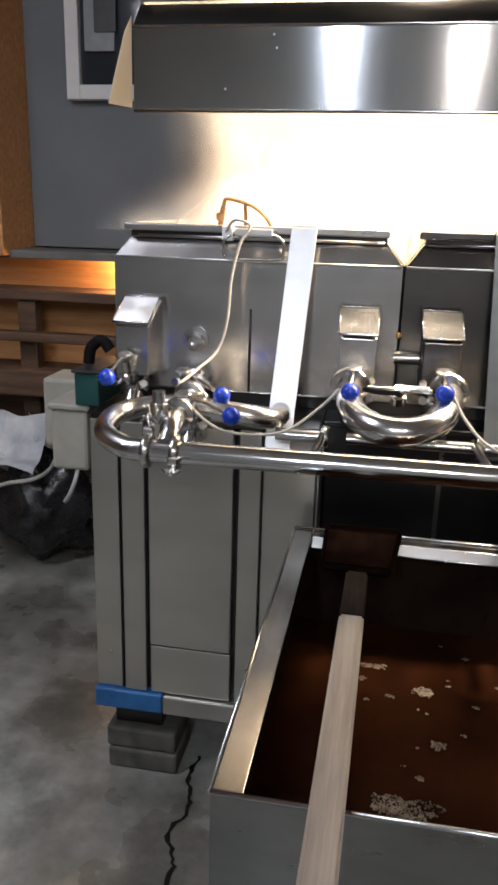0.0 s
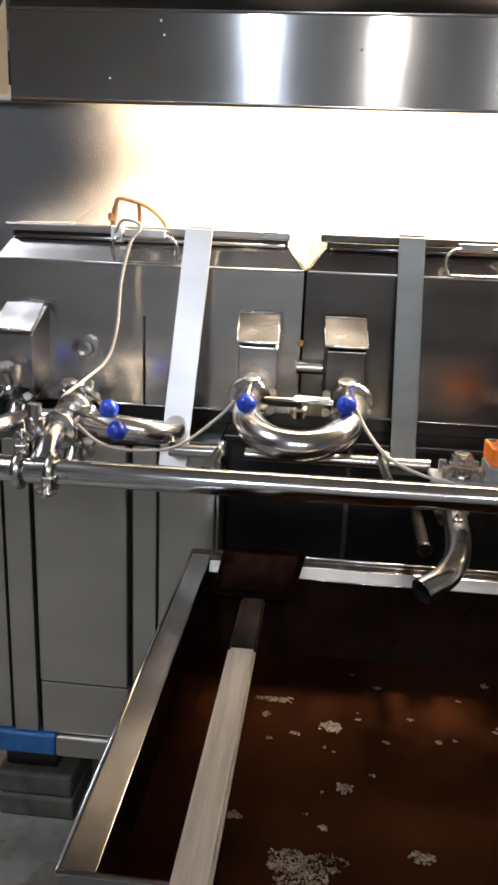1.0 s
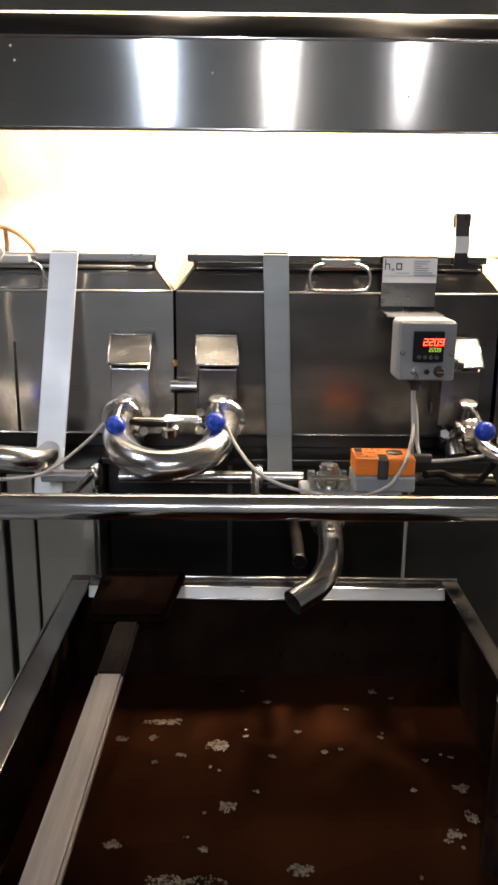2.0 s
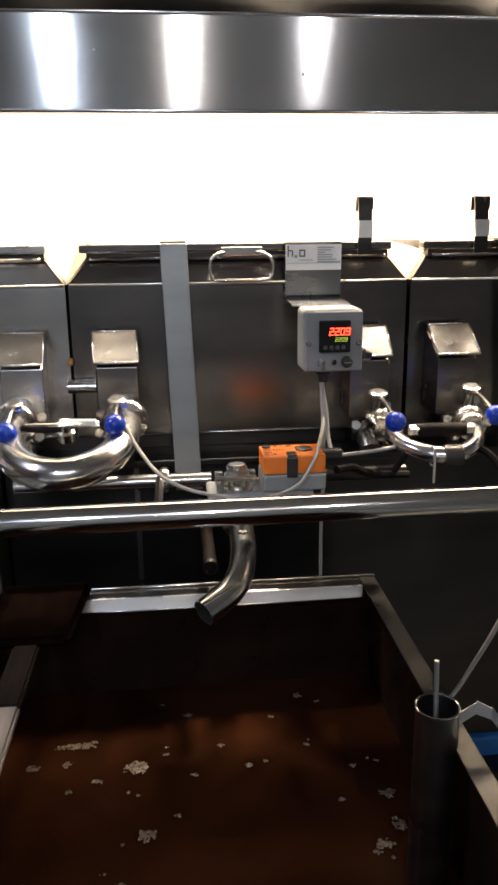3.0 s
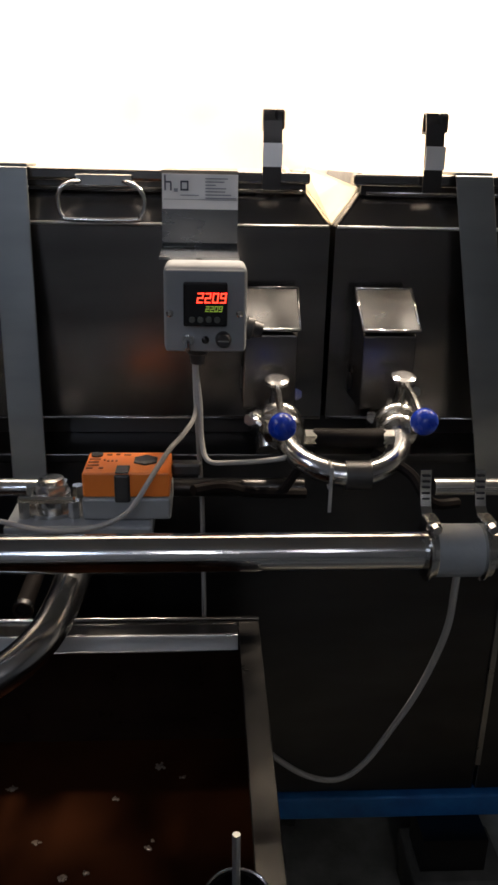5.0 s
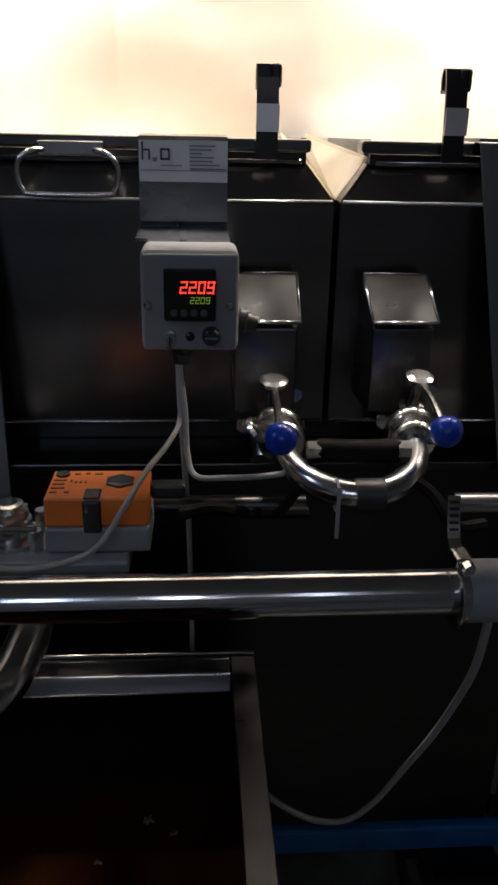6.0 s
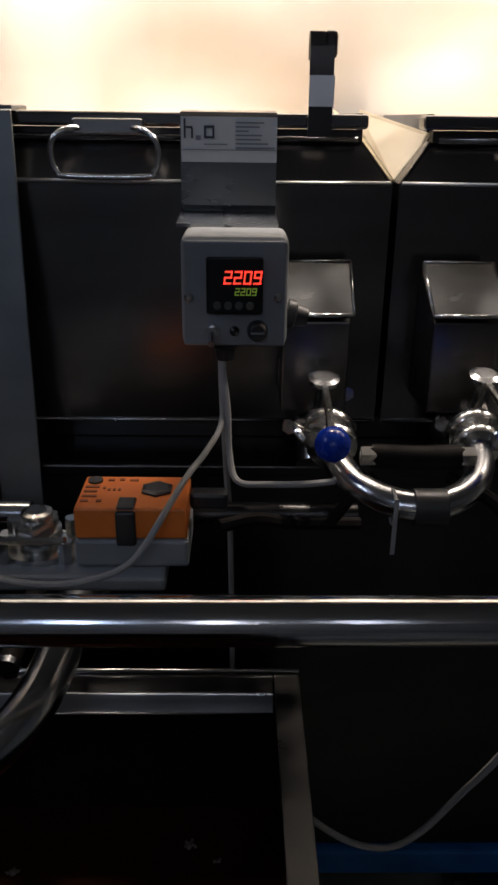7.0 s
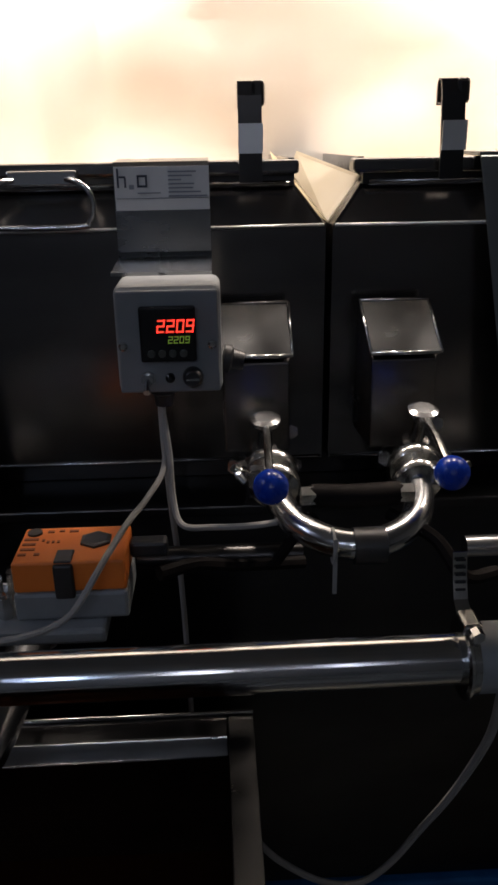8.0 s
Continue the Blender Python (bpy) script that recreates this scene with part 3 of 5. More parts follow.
def valve(cap, knob, axis=(0.0, -0.55, -0.6), label="polished sanitary valve with a blue ball lever"):
    """A sanitary valve: a body along axis, a stem with a cap, and a lever to a blue ball."""
    cap, knob, ax = Vector(cap), Vector(knob), Vector(axis).normalized()
    base = cap + Vector((0, 0.03, -0.045))
    v = thing("valve", base, label, "valve", "valves on the pans")
    bm = B()
    lathe(bm, base + Vector((0, 0.07, 0.02)), ax, [(0, 0.022), (0.02, 0.022), (0.022, 0.028), (0.034, 0.028), (0.036, 0.021), (0.06, 0.021), (0.062, 0.028), (0.074, 0.028), (0.076, 0.020), (0.10, 0.020)], 20)
    part("body", bm, STEEL_PIPE, v)
    for off, r in ((-0.026, 0.011), (0.026, 0.011)):
        for k in (0.0, 0.022):
            bm = B()
            hex_nut(bm, base + Vector((off, 0.035 - k * 1.6, 0.012 - k)), (0.25 * (1 if off > 0 else -1), -1, 0.2), 0.0075, 0.016)
            part("bolt", bm, STEEL_FIT, v)
    bm = B()
    lathe(bm, base + Vector((0, -0.005, 0.0)), cap - base + Vector((0, 0.005, 0)), [(0, 0.014), (0.012, 0.013), (0.014, 0.008), (0.042, 0.0075)], 14)
    part("stem", bm, STEEL_FIT, v)
    bm = B()
    lathe(bm, cap + Vector((0, 0, -0.003)), (0, -0.25, 1), [(0, 0.006), (0.003, 0.0145), (0.007, 0.0145), (0.009, 0.010)], 18)
    part("cap", bm, STEEL_PIPE, v)
    for k, off in enumerate((Vector((-0.024, -0.004, -0.012)), Vector((0.025, -0.002, -0.016)))):
        bm = B()
        c0 = base + off
        sweep(bm, catmull([c0 + Vector((-0.009, 0, 0.008)), c0 + Vector((-0.004, -0.004, 0.002)), c0 + Vector((0, -0.006, 0)), c0 + Vector((0.004, -0.004, 0.002)), c0 + Vector((0.009, 0, 0.008))], 4), 0.003, 8)
        part("wing_nut", bm, STEEL_PIPE, v)
    bm = B()
    lathe(bm, base + Vector((0, 0.035, -0.018)), ax, [(0, 0.024), (0.004, 0.027), (0.012, 0.027), (0.016, 0.024)], 20)
    part("collar", bm, STEEL_FIT, v)
    lever = part("lever", lever_mesh(cap, knob), STEEL_FIT, v)
    bm = B()
    ball(bm, knob, 0.0150, 3)
    part("knob", bm, BLUE_KNOB, lever, "blue plastic ball knob")
    return v


def lever_mesh(cap, knob):
    bm = B()
    sweep(bm, [cap + Vector((0, 0, -0.001)), cap.lerp(knob, 0.5) + Vector((0, 0, 0.004)), knob], 0.0036, 8)
    return bm


def ferrule(bm, p, d, r):
    lathe(bm, Vector(p) - Vector(d).normalized() * 0.008, d, [(0, r), (0.002, r + 0.008), (0.006, r + 0.010), (0.010, r + 0.010), (0.014, r + 0.008), (0.016, r)], 20)


def clamp(p, d, r, label="sanitary clamp with a wing nut", wing=(0, -0.2, 1)):
    c = thing("pipe_clamp", p, label, "clamp", "pipe clamps")
    bm = B()
    ferrule(bm, p, d, r)
    part("ring", bm, STEEL_FIT, c)
    w = Vector(wing).normalized()
    q = Vector(p) + w * (r + 0.008)
    bm = B()
    box(bm, q.x - 0.008, q.x + 0.008, q.y - 0.008, q.y + 0.008, q.z - 0.008, q.z + 0.010, 0.002)
    part("lug", bm, STEEL_FIT, c)
    bm = B()
    sweep(bm, [q, q + w * 0.03], 0.0035, 8)
    part("screw", bm, STEEL_FIT, c)
    bm = B()
    s = Vector(d).normalized()
    sweep(bm, catmull([q + w * 0.016 - s * 0.013, q + w * 0.024 - s * 0.006, q + w * 0.018, q + w * 0.024 + s * 0.006, q + w * 0.016 + s * 0.013], 4), 0.0032, 8)
    part("wing_nut", bm, STEEL_PIPE, c)
    return c


def band_clamp(x, y, z, r):
    """A worm-drive band clamp: thin flange ring, band, screw housing and the slotted tail standing up."""
    c = thing("band_clamp", (x, y, z), "stainless worm-drive band clamp with its slotted tail sticking up", "clamp", "band clamps")
    bm = B()
    lathe(bm, (x - 0.0045, y, z), (1, 0, 0), [(0, r), (0.0012, r + 0.0035), (0.0032, r + 0.0035), (0.0045, r + 0.0008), (0.009, r + 0.0006)], 36)
    part("band", bm, STEEL_FIT, c)
    bm = B()
    box(bm, x - 0.006, x + 0.007, y - 0.012, y + 0.010, z + r, z + r + 0.009, 0.0025, 2)
    part("screw_housing", bm, STEEL_FIT, c)
    bm = B()
    hex_nut(bm, (x + 0.001, y - 0.012, z + r + 0.005), (0.1, -1, -0.1), 0.0046, 0.007)
    part("screw", bm, STEEL_PIPE, c)
    bm = B()
    bent_strip(bm, x - 0.006, x + 0.004, [(y + 0.004, z + r + 0.004), (y + 0.016, z + r + 0.012), (y + 0.022, z + r + 0.026), (y + 0.026, z + r + 0.044)], 0.001)
    tail = part("tail", bm, STEEL_FIT, c)
    for k in range(5):
        bm = B()
        q = 0.018 + 0.0052 * k
        box(bm, x - 0.0045, x + 0.0025, y + 0.0175 + 0.0011 * k, y + 0.0185 + 0.0011 * k, z + r + q, z + r + q + 0.0018)
        part("slot", bm, BLACK, tail)


def pipework():
    R, PY, PZ = 0.0178, 1.15, 0.789
    main = thing("main_pipe", (0.5, PY, PZ), "long polished stainless drain pipe running before the pans", "pipe")
    loop = [(-0.165, 1.32, 0.815), (-0.235, 1.32, 0.816), (-0.272, 1.318, 0.814), (-0.306, 1.300, 0.810), (-0.322, 1.265, 0.806), (-0.320, 1.215, 0.801), (-0.300, 1.176, 0.796), (-0.262, PY + 0.004, PZ), (-0.225, PY, PZ)]
    bm = B()
    sweep(bm, catmull(loop, 8), R, 20)
    part("end_loop", bm, STEEL_PIPE, main)
    bm = B()
    sweep(bm, [(-0.225, PY, PZ), (0.75, PY, PZ + 0.004)], R, 32)
    part("straight_run", bm, STEEL_TUBE, main)
    bm = B()
    sweep(bm, [(0.752, PY, PZ + 0.004), (2.3, PY, PZ + 0.01)], R, 32)
    part("straight_run", bm, STEEL_TUBE, main)
    bm = B()
    sweep(bm, [(0.7355, PY, PZ + 0.004), (0.7785, PY, PZ + 0.004)], R + 0.0065, 28)
    part("sleeve", bm, GREY_CAST, main, "matt grey rubber sleeve")
    for x in (0.02, 0.27, 1.4, 2.0):
        bm = B()
        sweep(bm, catmull([(x, PY + 0.012, PZ + 0.012), (x, 1.25, 0.79), (x, 1.36, 0.779)], 5), 0.006, 8)
        part("bracket", bm, STEEL_DARK, main)
    clamp((-0.229, PY, PZ), (1, 0, 0), R, wing=(0.0, 0.2, 1.0))
    clamp((-0.184, PY, PZ), (1, 0, 0), R, wing=(0.1, -1.0, -0.35))
    band_clamp(0.7315, PY, PZ + 0.004, R + 0.0068)
    band_clamp(0.7825, PY, PZ + 0.004, R + 0.0068)
    # vertical tee at the left cluster
    tee = thing("tee_fitting", (-0.2, 1.2, 0.84), "polished tee joining the drain pipe to the pan outlet", "fitting")
    bm = B()
    sweep(bm, catmull([(-0.2, PY, PZ + 0.01), (-0.2, 1.18, 0.820), (-0.2, 1.23, 0.83), (-0.205, 1.30, 0.835), (-0.21, 1.38, 0.845)], 6), 0.017, 16)
    part("branch", bm, STEEL_PIPE, tee)
    for fp, fd in (((-0.2, 1.22, 0.828), (0, 1, 0.05)), ((-0.205, 1.31, 0.836), (0, 1, 0))):
        bm = B()
        ferrule(bm, fp, fd, 0.018)
        part("ferrule", bm, STEEL_FIT, tee)
    bm = B()
    lathe(bm, (-0.226, 1.20, 0.82), (0, 0, 1), [(0, 0.015), (0.03, 0.015), (0.032, 0.010), (0.05, 0.010)], 16)
    part("cap", bm, STEEL_PIPE, tee)
    el = thing("elbow_pipe", (-0.1, 1.3, 0.8), "polished elbow running along the ledge", "pipe")
    bm = B()
    sweep(bm, catmull([(-0.19, 1.31, 0.818), (-0.13, 1.305, 0.815), (-0.085, 1.315, 0.808), (-0.062, 1.35, 0.80), (-0.06, 1.41, 0.80)], 7), 0.019, 18)
    part("bend", bm, STEEL_PIPE, el)
    # U bends between neighbouring pans
    u1 = thing("u_bend_pipe", (0.14, 1.3, 0.8), "thick polished U-bend joining two pans", "pipe", "U-bends")
    pts = []
    for k in range(25):
        a = math.pi * k / 24
        pts.append((0.140 - 0.083 * math.cos(a), 1.355 - 0.118 * math.sin(a), 0.850 - 0.028 * math.sin(a)))
    bm = B()
    sweep(bm, [(0.058, 1.43, 0.868)] + pts + [(0.222, 1.43, 0.868)], 0.0225, 20)
    part("bend", bm, STEEL_PIPE, u1)
    for x in (0.058, 0.222):
        bm = B()
        ferrule(bm, (x, 1.385, 0.858), (0, -1, -0.25), 0.024)
        part("ferrule", bm, STEEL_FIT, u1)
    bm = B()
    lathe(bm, (0.14, 1.335, 0.845), (0, -0.4, 1), [(0, 0.013), (0.014, 0.013), (0.016, 0.009), (0.03, 0.009)], 12)
    part("drain_plug", bm, STEEL_FIT, u1)
    bm = B()
    sweep(bm, catmull([(0.09, 1.30, 0.874), (0.14, 1.29, 0.876), (0.19, 1.30, 0.874)], 5), 0.004, 8)
    part("tie_rod", bm, STEEL_FIT, u1)
    bm = B()
    sweep(bm, [(0.138, 1.297, 0.878), (0.186, 1.297, 0.877)], 0.0052, 12)
    part("white_sleeve", bm, WHITE_PAINT, u1, "white sleeve on the tie rod")
    cp = thing("pan_coupling", (0.135, 1.48, 0.9), "small stainless coupling bridging the gap between pans", "coupling")
    bm = B()
    sweep(bm, [(0.128, 1.478, 0.893), (0.172, 1.478, 0.893)], 0.011, 14)
    part("sleeve", bm, STEEL_PIPE, cp)
    for z, r in ((0.932, 0.006), (0.895, 0.008)):
        bm = B()
        lathe(bm, (0.1345, 1.487, z), (0, -1, 0), [(0, r), (0.006, r), (0.009, r * 0.6)], 12)
        part("nut", bm, BRASS, cp)
    u2 = thing("u_bend_pipe", (0.68, 1.3, 0.8), "slim polished U-bend with a grey sleeve joining two pans", "pipe", "U-bends")
    pts = []
    for k in range(25):
        a = math.pi * k / 24
        pts.append((0.681 - 0.064 * math.cos(a), 1.345 - 0.075 * math.sin(a), 0.836 - 0.018 * math.sin(a)))
    bm = B()
    sweep(bm, [(0.612, 1.39, 0.846)] + pts + [(0.750, 1.39, 0.846)], 0.0128, 18)
    part("bend", bm, STEEL_PIPE, u2)
    bm = B()
    sweep(bm, [(0.674, 1.268, 0.818), (0.700, 1.268, 0.818)], 0.0155, 16)
    part("sleeve", bm, BLACK, u2, "dark rubber sleeve")
    for x in (0.613, 0.749):
        bm = B()
        ferrule(bm, (x, 1.372, 0.842), (0, -1, -0.3), 0.016)
        part("ferrule", bm, STEEL_FIT, u2)
    bm = B()
    sweep(bm, catmull([(0.645, 1.31, 0.845), (0.68, 1.30, 0.848), (0.72, 1.31, 0.845)], 5), 0.0105, 12)
    part("sensor_bar", bm, RUBBER, u2)
    for x in (0.640, 0.724):
        bm = B()
        hex_nut(bm, (x - 0.005, 1.307, 0.846), (1, 0, 0), 0.009, 0.012)
        part("nut", bm, STEEL_FIT, u2)
    for x, w in ((0.616, (-0.7, -0.4, 0.5)), (0.746, (0.75, -0.4, 0.45))):
        clamp((x, 1.350, 0.838), (0, -1, -0.25), 0.0135, "sanitary clamp with a wing nut on the slim U-bend", wing=w)
    tie = thing("cable_tie", (0.657, 1.258, 0.80), "pale cable tie hanging from the slim U-bend", "cable tie")
    boxpart("strip", (0.6555, 0.6590, 1.2545, 1.2555, 0.782, 0.832), CABLE, tie)
    bm = B()
    sweep(bm, [(0.6572, 1.268 + 0.0142 * math.sin(k * math.pi / 10), 0.8185 + 0.0142 * math.cos(k * math.pi / 10)) for k in range(21)], 0.0014, 6)
    part("loop", bm, CABLE, tie)
    # second, thinner line on the ledge
    thin = thing("ledge_pipe", (0.2, 1.34, 0.768), "thin stainless line lying along the dark ledge", "pipe")
    for a, b_ in ((-0.06, 0.02), (0.06, 0.27), (0.28, 0.345), (0.49, 0.64), (0.79, 1.6)):
        bm = B()
        sweep(bm, [(a, 1.335, 0.776), (b_, 1.335, 0.776)], 0.0105, 14)
        part("run", bm, STEEL_PIPE if b_ < 0.5 or a > 0.7 else STEEL_DARK, thin)
    for x in (0.024, 0.276):
        bm = B()
        ferrule(bm, (x, 1.335, 0.776), (1, 0, 0), 0.0105)
        part("ferrule", bm, STEEL_FIT, thin)
    # valves
    valve((-0.350, 1.40, 0.881), (-0.351, 1.31, 0.860))
    valve((-0.233, 1.37, 0.865), (-0.150, 1.31, 0.842))
    valve((-0.205, 1.27, 0.848), (-0.119, 1.24, 0.827), label="polished sanitary valve with its blue lever lying sideways")
    valve((0.063, 1.37, 0.889), (0.062, 1.305, 0.864))
    valve((0.211, 1.37, 0.891), (0.211, 1.305, 0.871))
    valve((0.611, 1.396, 0.883), (0.608, 1.287, 0.865))
    valve((0.759, 1.393, 0.888), (0.760, 1.296, 0.868))
    # round port on the left pan
    port = thing("pan_port", (-0.237, PAN_Y, 0.88), "round stainless port with a nut on the pan face", "port")
    bm = B()
    lathe(bm, (-0.24, PAN_Y - 0.001, 0.904), (0, -1, 0), [(0, 0.024), (0.006, 0.024), (0.007, 0.016), (0.016, 0.015), (0.017, 0.010), (0.004, 0.009)], 20)
    part("collar", bm, STEEL_PAN, port)


def straps():
    def strap(x_top, x_bot, w, label, material, y1=1.412, z0=0.734):
        s = thing("strap", (x_top, PAN_Y, 0.8), label, "strap", "straps over the pans")
        bm = B()
        y0, z1 = PAN_Y - 0.012, 1.112
        slab(bm, [(x_bot, y1, z0), (x_bot + w, y1, z0), (x_top + w, y0, z1), (x_top, y0, z1)], 0.004, (0, 0.9, 0.3))
        part("leaf", bm, material, s, bevel=0.001)
        bm = B()
        slab(bm, [(x_top, y0 + 0.004, z1 + 0.0005), (x_top + w, y0 + 0.004, z1 + 0.0005), (x_top + w, y0 + 0.06, z1 + 0.0005), (x_top, y0 + 0.06, z1 + 0.0005)], 0.004, (0, 0, 1))
        part("hook", bm, material, s, bevel=0.001)

    strap(-0.066, -0.084, 0.046, "bright aluminium strap hooked over the pan rim", STEEL_STRAP, 1.362, 0.734)
    strap(0.281, 0.293, 0.042, "dull grey metal strap hooked over the pan rim", STRAP_DULL)
    strap(0.822, 0.872, 0.045, "dull grey metal strap hooked over the pan rim", STRAP_DULL)


STRAP_DULL = steel("strap_galvanised", (0.14, 0.15, 0.15), (0.20, 0.21, 0.21), 0.45, 0.08, 0.2, 0.2, 8.0)


def wire_handle(x0, x1, owner):
    y, zt, zb = PAN_Y - 0.018, 1.096, 1.056
    pts = [(x0 + 0.03, PAN_Y + 0.004, zt + 0.002), (x0 + 0.016, y + 0.004, zt + 0.001), (x0 + 0.005, y, zt - 0.005), (x0, y, zt - 0.014), (x0, y, zb + 0.013), (x0 + 0.004, y, zb + 0.004), (x0 + 0.013, y, zb)]
    pts += [(x1 + x0 - a, b_, c) for a, b_, c in pts[::-1]]
    bm = B()
    sweep(bm, catmull(pts, 5), 0.0029, 10)
    h = part("handle", bm, STEEL_PIPE, owner, "bent stainless wire handle")
    boxpart("hinge_plate", (x0 + 0.018, x1 - 0.014, PAN_Y - 0.006, PAN_Y + 0.0015, 1.092, 1.106), STEEL_PAN, h, bevel=0.002)


def hook(x, w, lean):
    k = thing("rim_clip", (x, PAN_Y, 1.1), "bent steel clip standing on the pan rim", "clip", "rim clips")
    prof = [(0.0, 1.092), (0.0, 1.122), (0.004, 1.150), (0.008, 1.168), (0.016, 1.180), (0.034, 1.181), (0.040, 1.176), (0.041, 1.160)]
    bm = B()
    th = 0.0035
    loops = []
    for a, z in prof:
        sh, y = lean * (z - 1.09), PAN_Y - 0.008 + a * 0.5
        loops.append([bm.verts.new(c) for c in ((x + sh, y, z), (x + w + sh, y, z), (x + w + sh, y + th, z - a * 0.06), (x + sh, y + th, z - a * 0.06))])
    for l0, l1 in zip(loops, loops[1:]):
        for i in range(4):
            bm.faces.new((l0[i], l0[(i + 1) % 4], l1[(i + 1) % 4], l1[i]))
    bm.faces.new(loops[0][::-1])
    bm.faces.new(loops[-1])
    part("band", bm, STEEL_DARK, k)
    boxpart("tip", (x + w * 0.55, x + w * 1.15, PAN_Y - 0.004, PAN_Y + 0.018, 1.158, 1.181), STEEL_DARK, k, bevel=0.004)
    bm = B()
    slab(bm, [(x - 0.0005, PAN_Y - 0.0105, 1.118), (x + w + 0.0005, PAN_Y - 0.0105, 1.118), (x + w + 0.001, PAN_Y - 0.009, 1.144), (x, PAN_Y - 0.009, 1.144)], 0.002, (0, 1, 0))
    part("pad", bm, STEEL_STRAP, k, "bright worn pad")
    return k


def controller():
    c = thing("temperature_controller", (0.52, 1.4, 0.93), "grey control box with red display hung from the pan rim", "controller")
    x0, x1, yf = 0.4765, 0.5655, PAN_Y - 0.0135
    br = B()
    bent_strip(br, x0, x1, [(1.405, 1.0225), (yf + 0.004, 1.026), (yf, 1.031), (yf, 1.106), (yf + 0.004, 1.1125), (yf + 0.05, 1.1145)], -0.003)
    plate = part("bracket", br, STEEL_LID, c, "folded aluminium hanger plate")
    bm = B()
    slab(bm, [(x0 + 0.001, yf - 0.0015, 1.0695), (x1, yf - 0.0015, 1.0695), (x1, yf - 0.0015, 1.1085), (x0 + 0.001, yf - 0.0015, 1.1085)], 0.0012, (0, 1, 0))
    card = part("card", bm, CARD, plate, "white printed card with a dark mark and small print")
    yi = yf - 0.0026
    # dark rounded mark of simple strokes, and bars for the small print
    def bar(a, b_, z0, z1, m, nm="print_bar"):
        boxpart(nm, (a, b_, yi, yi + 0.0009, z0, z1), m, card)

    bar(0.4800, 0.4818, 1.0900, 1.1070, INK, "mark_stroke")
    bar(0.4820, 0.4880, 1.0985, 1.1003, INK, "mark_stroke")
    bar(0.4867, 0.4885, 1.0900, 1.0990, INK, "mark_stroke")
    bar(0.4910, 0.4955, 1.0885, 1.0925, INK_PALE, "mark_stroke")
    for b4 in ((0.4985, 0.5080, 1.0990, 1.1010), (0.4985, 0.5080, 1.0900, 1.0920), (0.4985, 0.5003, 1.0920, 1.0990), (0.5062, 0.5080, 1.0920, 1.0990)):
        bar(*b4, INK, "mark_stroke")
    bar(0.4985, 0.5200, 1.0845, 1.0855, INK_PALE)
    bar(0.4790, 0.5640, 1.0800, 1.0806, INK_PALE)
    for i, ln in enumerate((0.026, 0.022, 0.012, 0.024, 0.023, 0.030, 0.036)):
        bar(0.5275, 0.5275 + ln, 1.1030 - i * 0.0036, 1.1043 - i * 0.0036, INK_PALE)
    bm = B()
    box(bm, 0.484, 0.572, 1.345, 1.405, 0.929, 1.0205, 0.007, 3)
    case = part("case", bm, GREY_BOX, c, "light grey moulded plastic case")
    for f in case.data.polygons:
        f.use_smooth = False
    boxpart("lid", (0.486, 0.57, 1.3405, 1.3445, 0.9315, 1.0175), GREY_BOX, case, bevel=0.003)
    dy = 1.3395
    bez = boxpart("display", (0.505, 0.551, dy - 0.006, dy + 0.001, 0.9595, 1.0055), GLOSS_BLACK, c, "black square display", bevel=0.002)
    seg7(bez, "2209", 0.519, 0.9845, 0.0062, 0.0105, dy - 0.0070, RED_LED, "red_digit")
    seg7(bez, "2209", 0.528, 0.9755, 0.0036, 0.0058, dy - 0.0070, GREEN_LED, "green_digit")
    for i in range(4):
        bm = B()
        x = 0.514 + i * 0.0088
        lathe(bm, (x, dy - 0.0062, 0.967), (0, -1, 0), [(0, 0.0033), (0.0008, 0.0033), (0.0010, 0.0026)], 12)
        part("button", bm, KEY_GREY, bez)
    for x in (0.4905, 0.564):
        bm = B()
        lathe(bm, (x, 1.3405, 0.972), (0, -1, 0), [(0, 0.0040), (0.0015, 0.0038), (0.0025, 0.002)], 12)
        part("screw", bm, STEEL_FIT, c)
    bm = B()
    hex_nut(bm, (0.5095, 1.3405, 0.9445), (0, -1, 0), 0.0068, 0.003)
    lathe(bm, (0.5095, 1.338, 0.9445), (0, -1, 0), [(0, 0.0048), (0.006, 0.0046)], 12)
    sweep(bm, [(0.5095, 1.333, 0.9445), (0.5095, 1.320, 0.938)], [0.002, 0.0032], 10)
    part("toggle_switch", bm, STEEL_PIPE, c)
    bm = B()
    lathe(bm, (0.528, 1.3405, 0.9445), (0, -1, 0), [(0, 0.0042), (0.003, 0.004), (0.005, 0.002)], 12)
    part("indicator", bm, STEEL_DARK, c)
    bm = B()
    lathe(bm, (0.547, 1.3405, 0.945), (0, -1, 0), [(0, 0.0088), (0.004, 0.0086), (0.009, 0.0072), (0.010, 0.006)], 18)
    part("fuse_holder", bm, BLACK, c)
    bm = B()
    box(bm, 0.5415, 0.5525, 1.3295, 1.3305, 0.9442, 0.9458)
    part("fuse_slot", bm, STEEL_FIT, c)
    bm = B()
    lathe(bm, (0.5195, 1.372, 0.9288), (0, 0, -1), [(0, 0.012), (0.006, 0.012), (0.008, 0.009), (0.018, 0.008)], 12)
    part("cable_gland", bm, BLACK, c)
    bm = B()
    lathe(bm, (0.573, 1.372, 0.952), (1, 0, -0.2), [(0, 0.013), (0.006, 0.013), (0.008, 0.010), (0.018, 0.008)], 12)
    part("side_gland", bm, BLACK, c)
    bm = B()
    sweep(bm, [(0.5215, 1.40, 1.0175), (0.522, 1.40, 1.0205)], 0.004, 10)
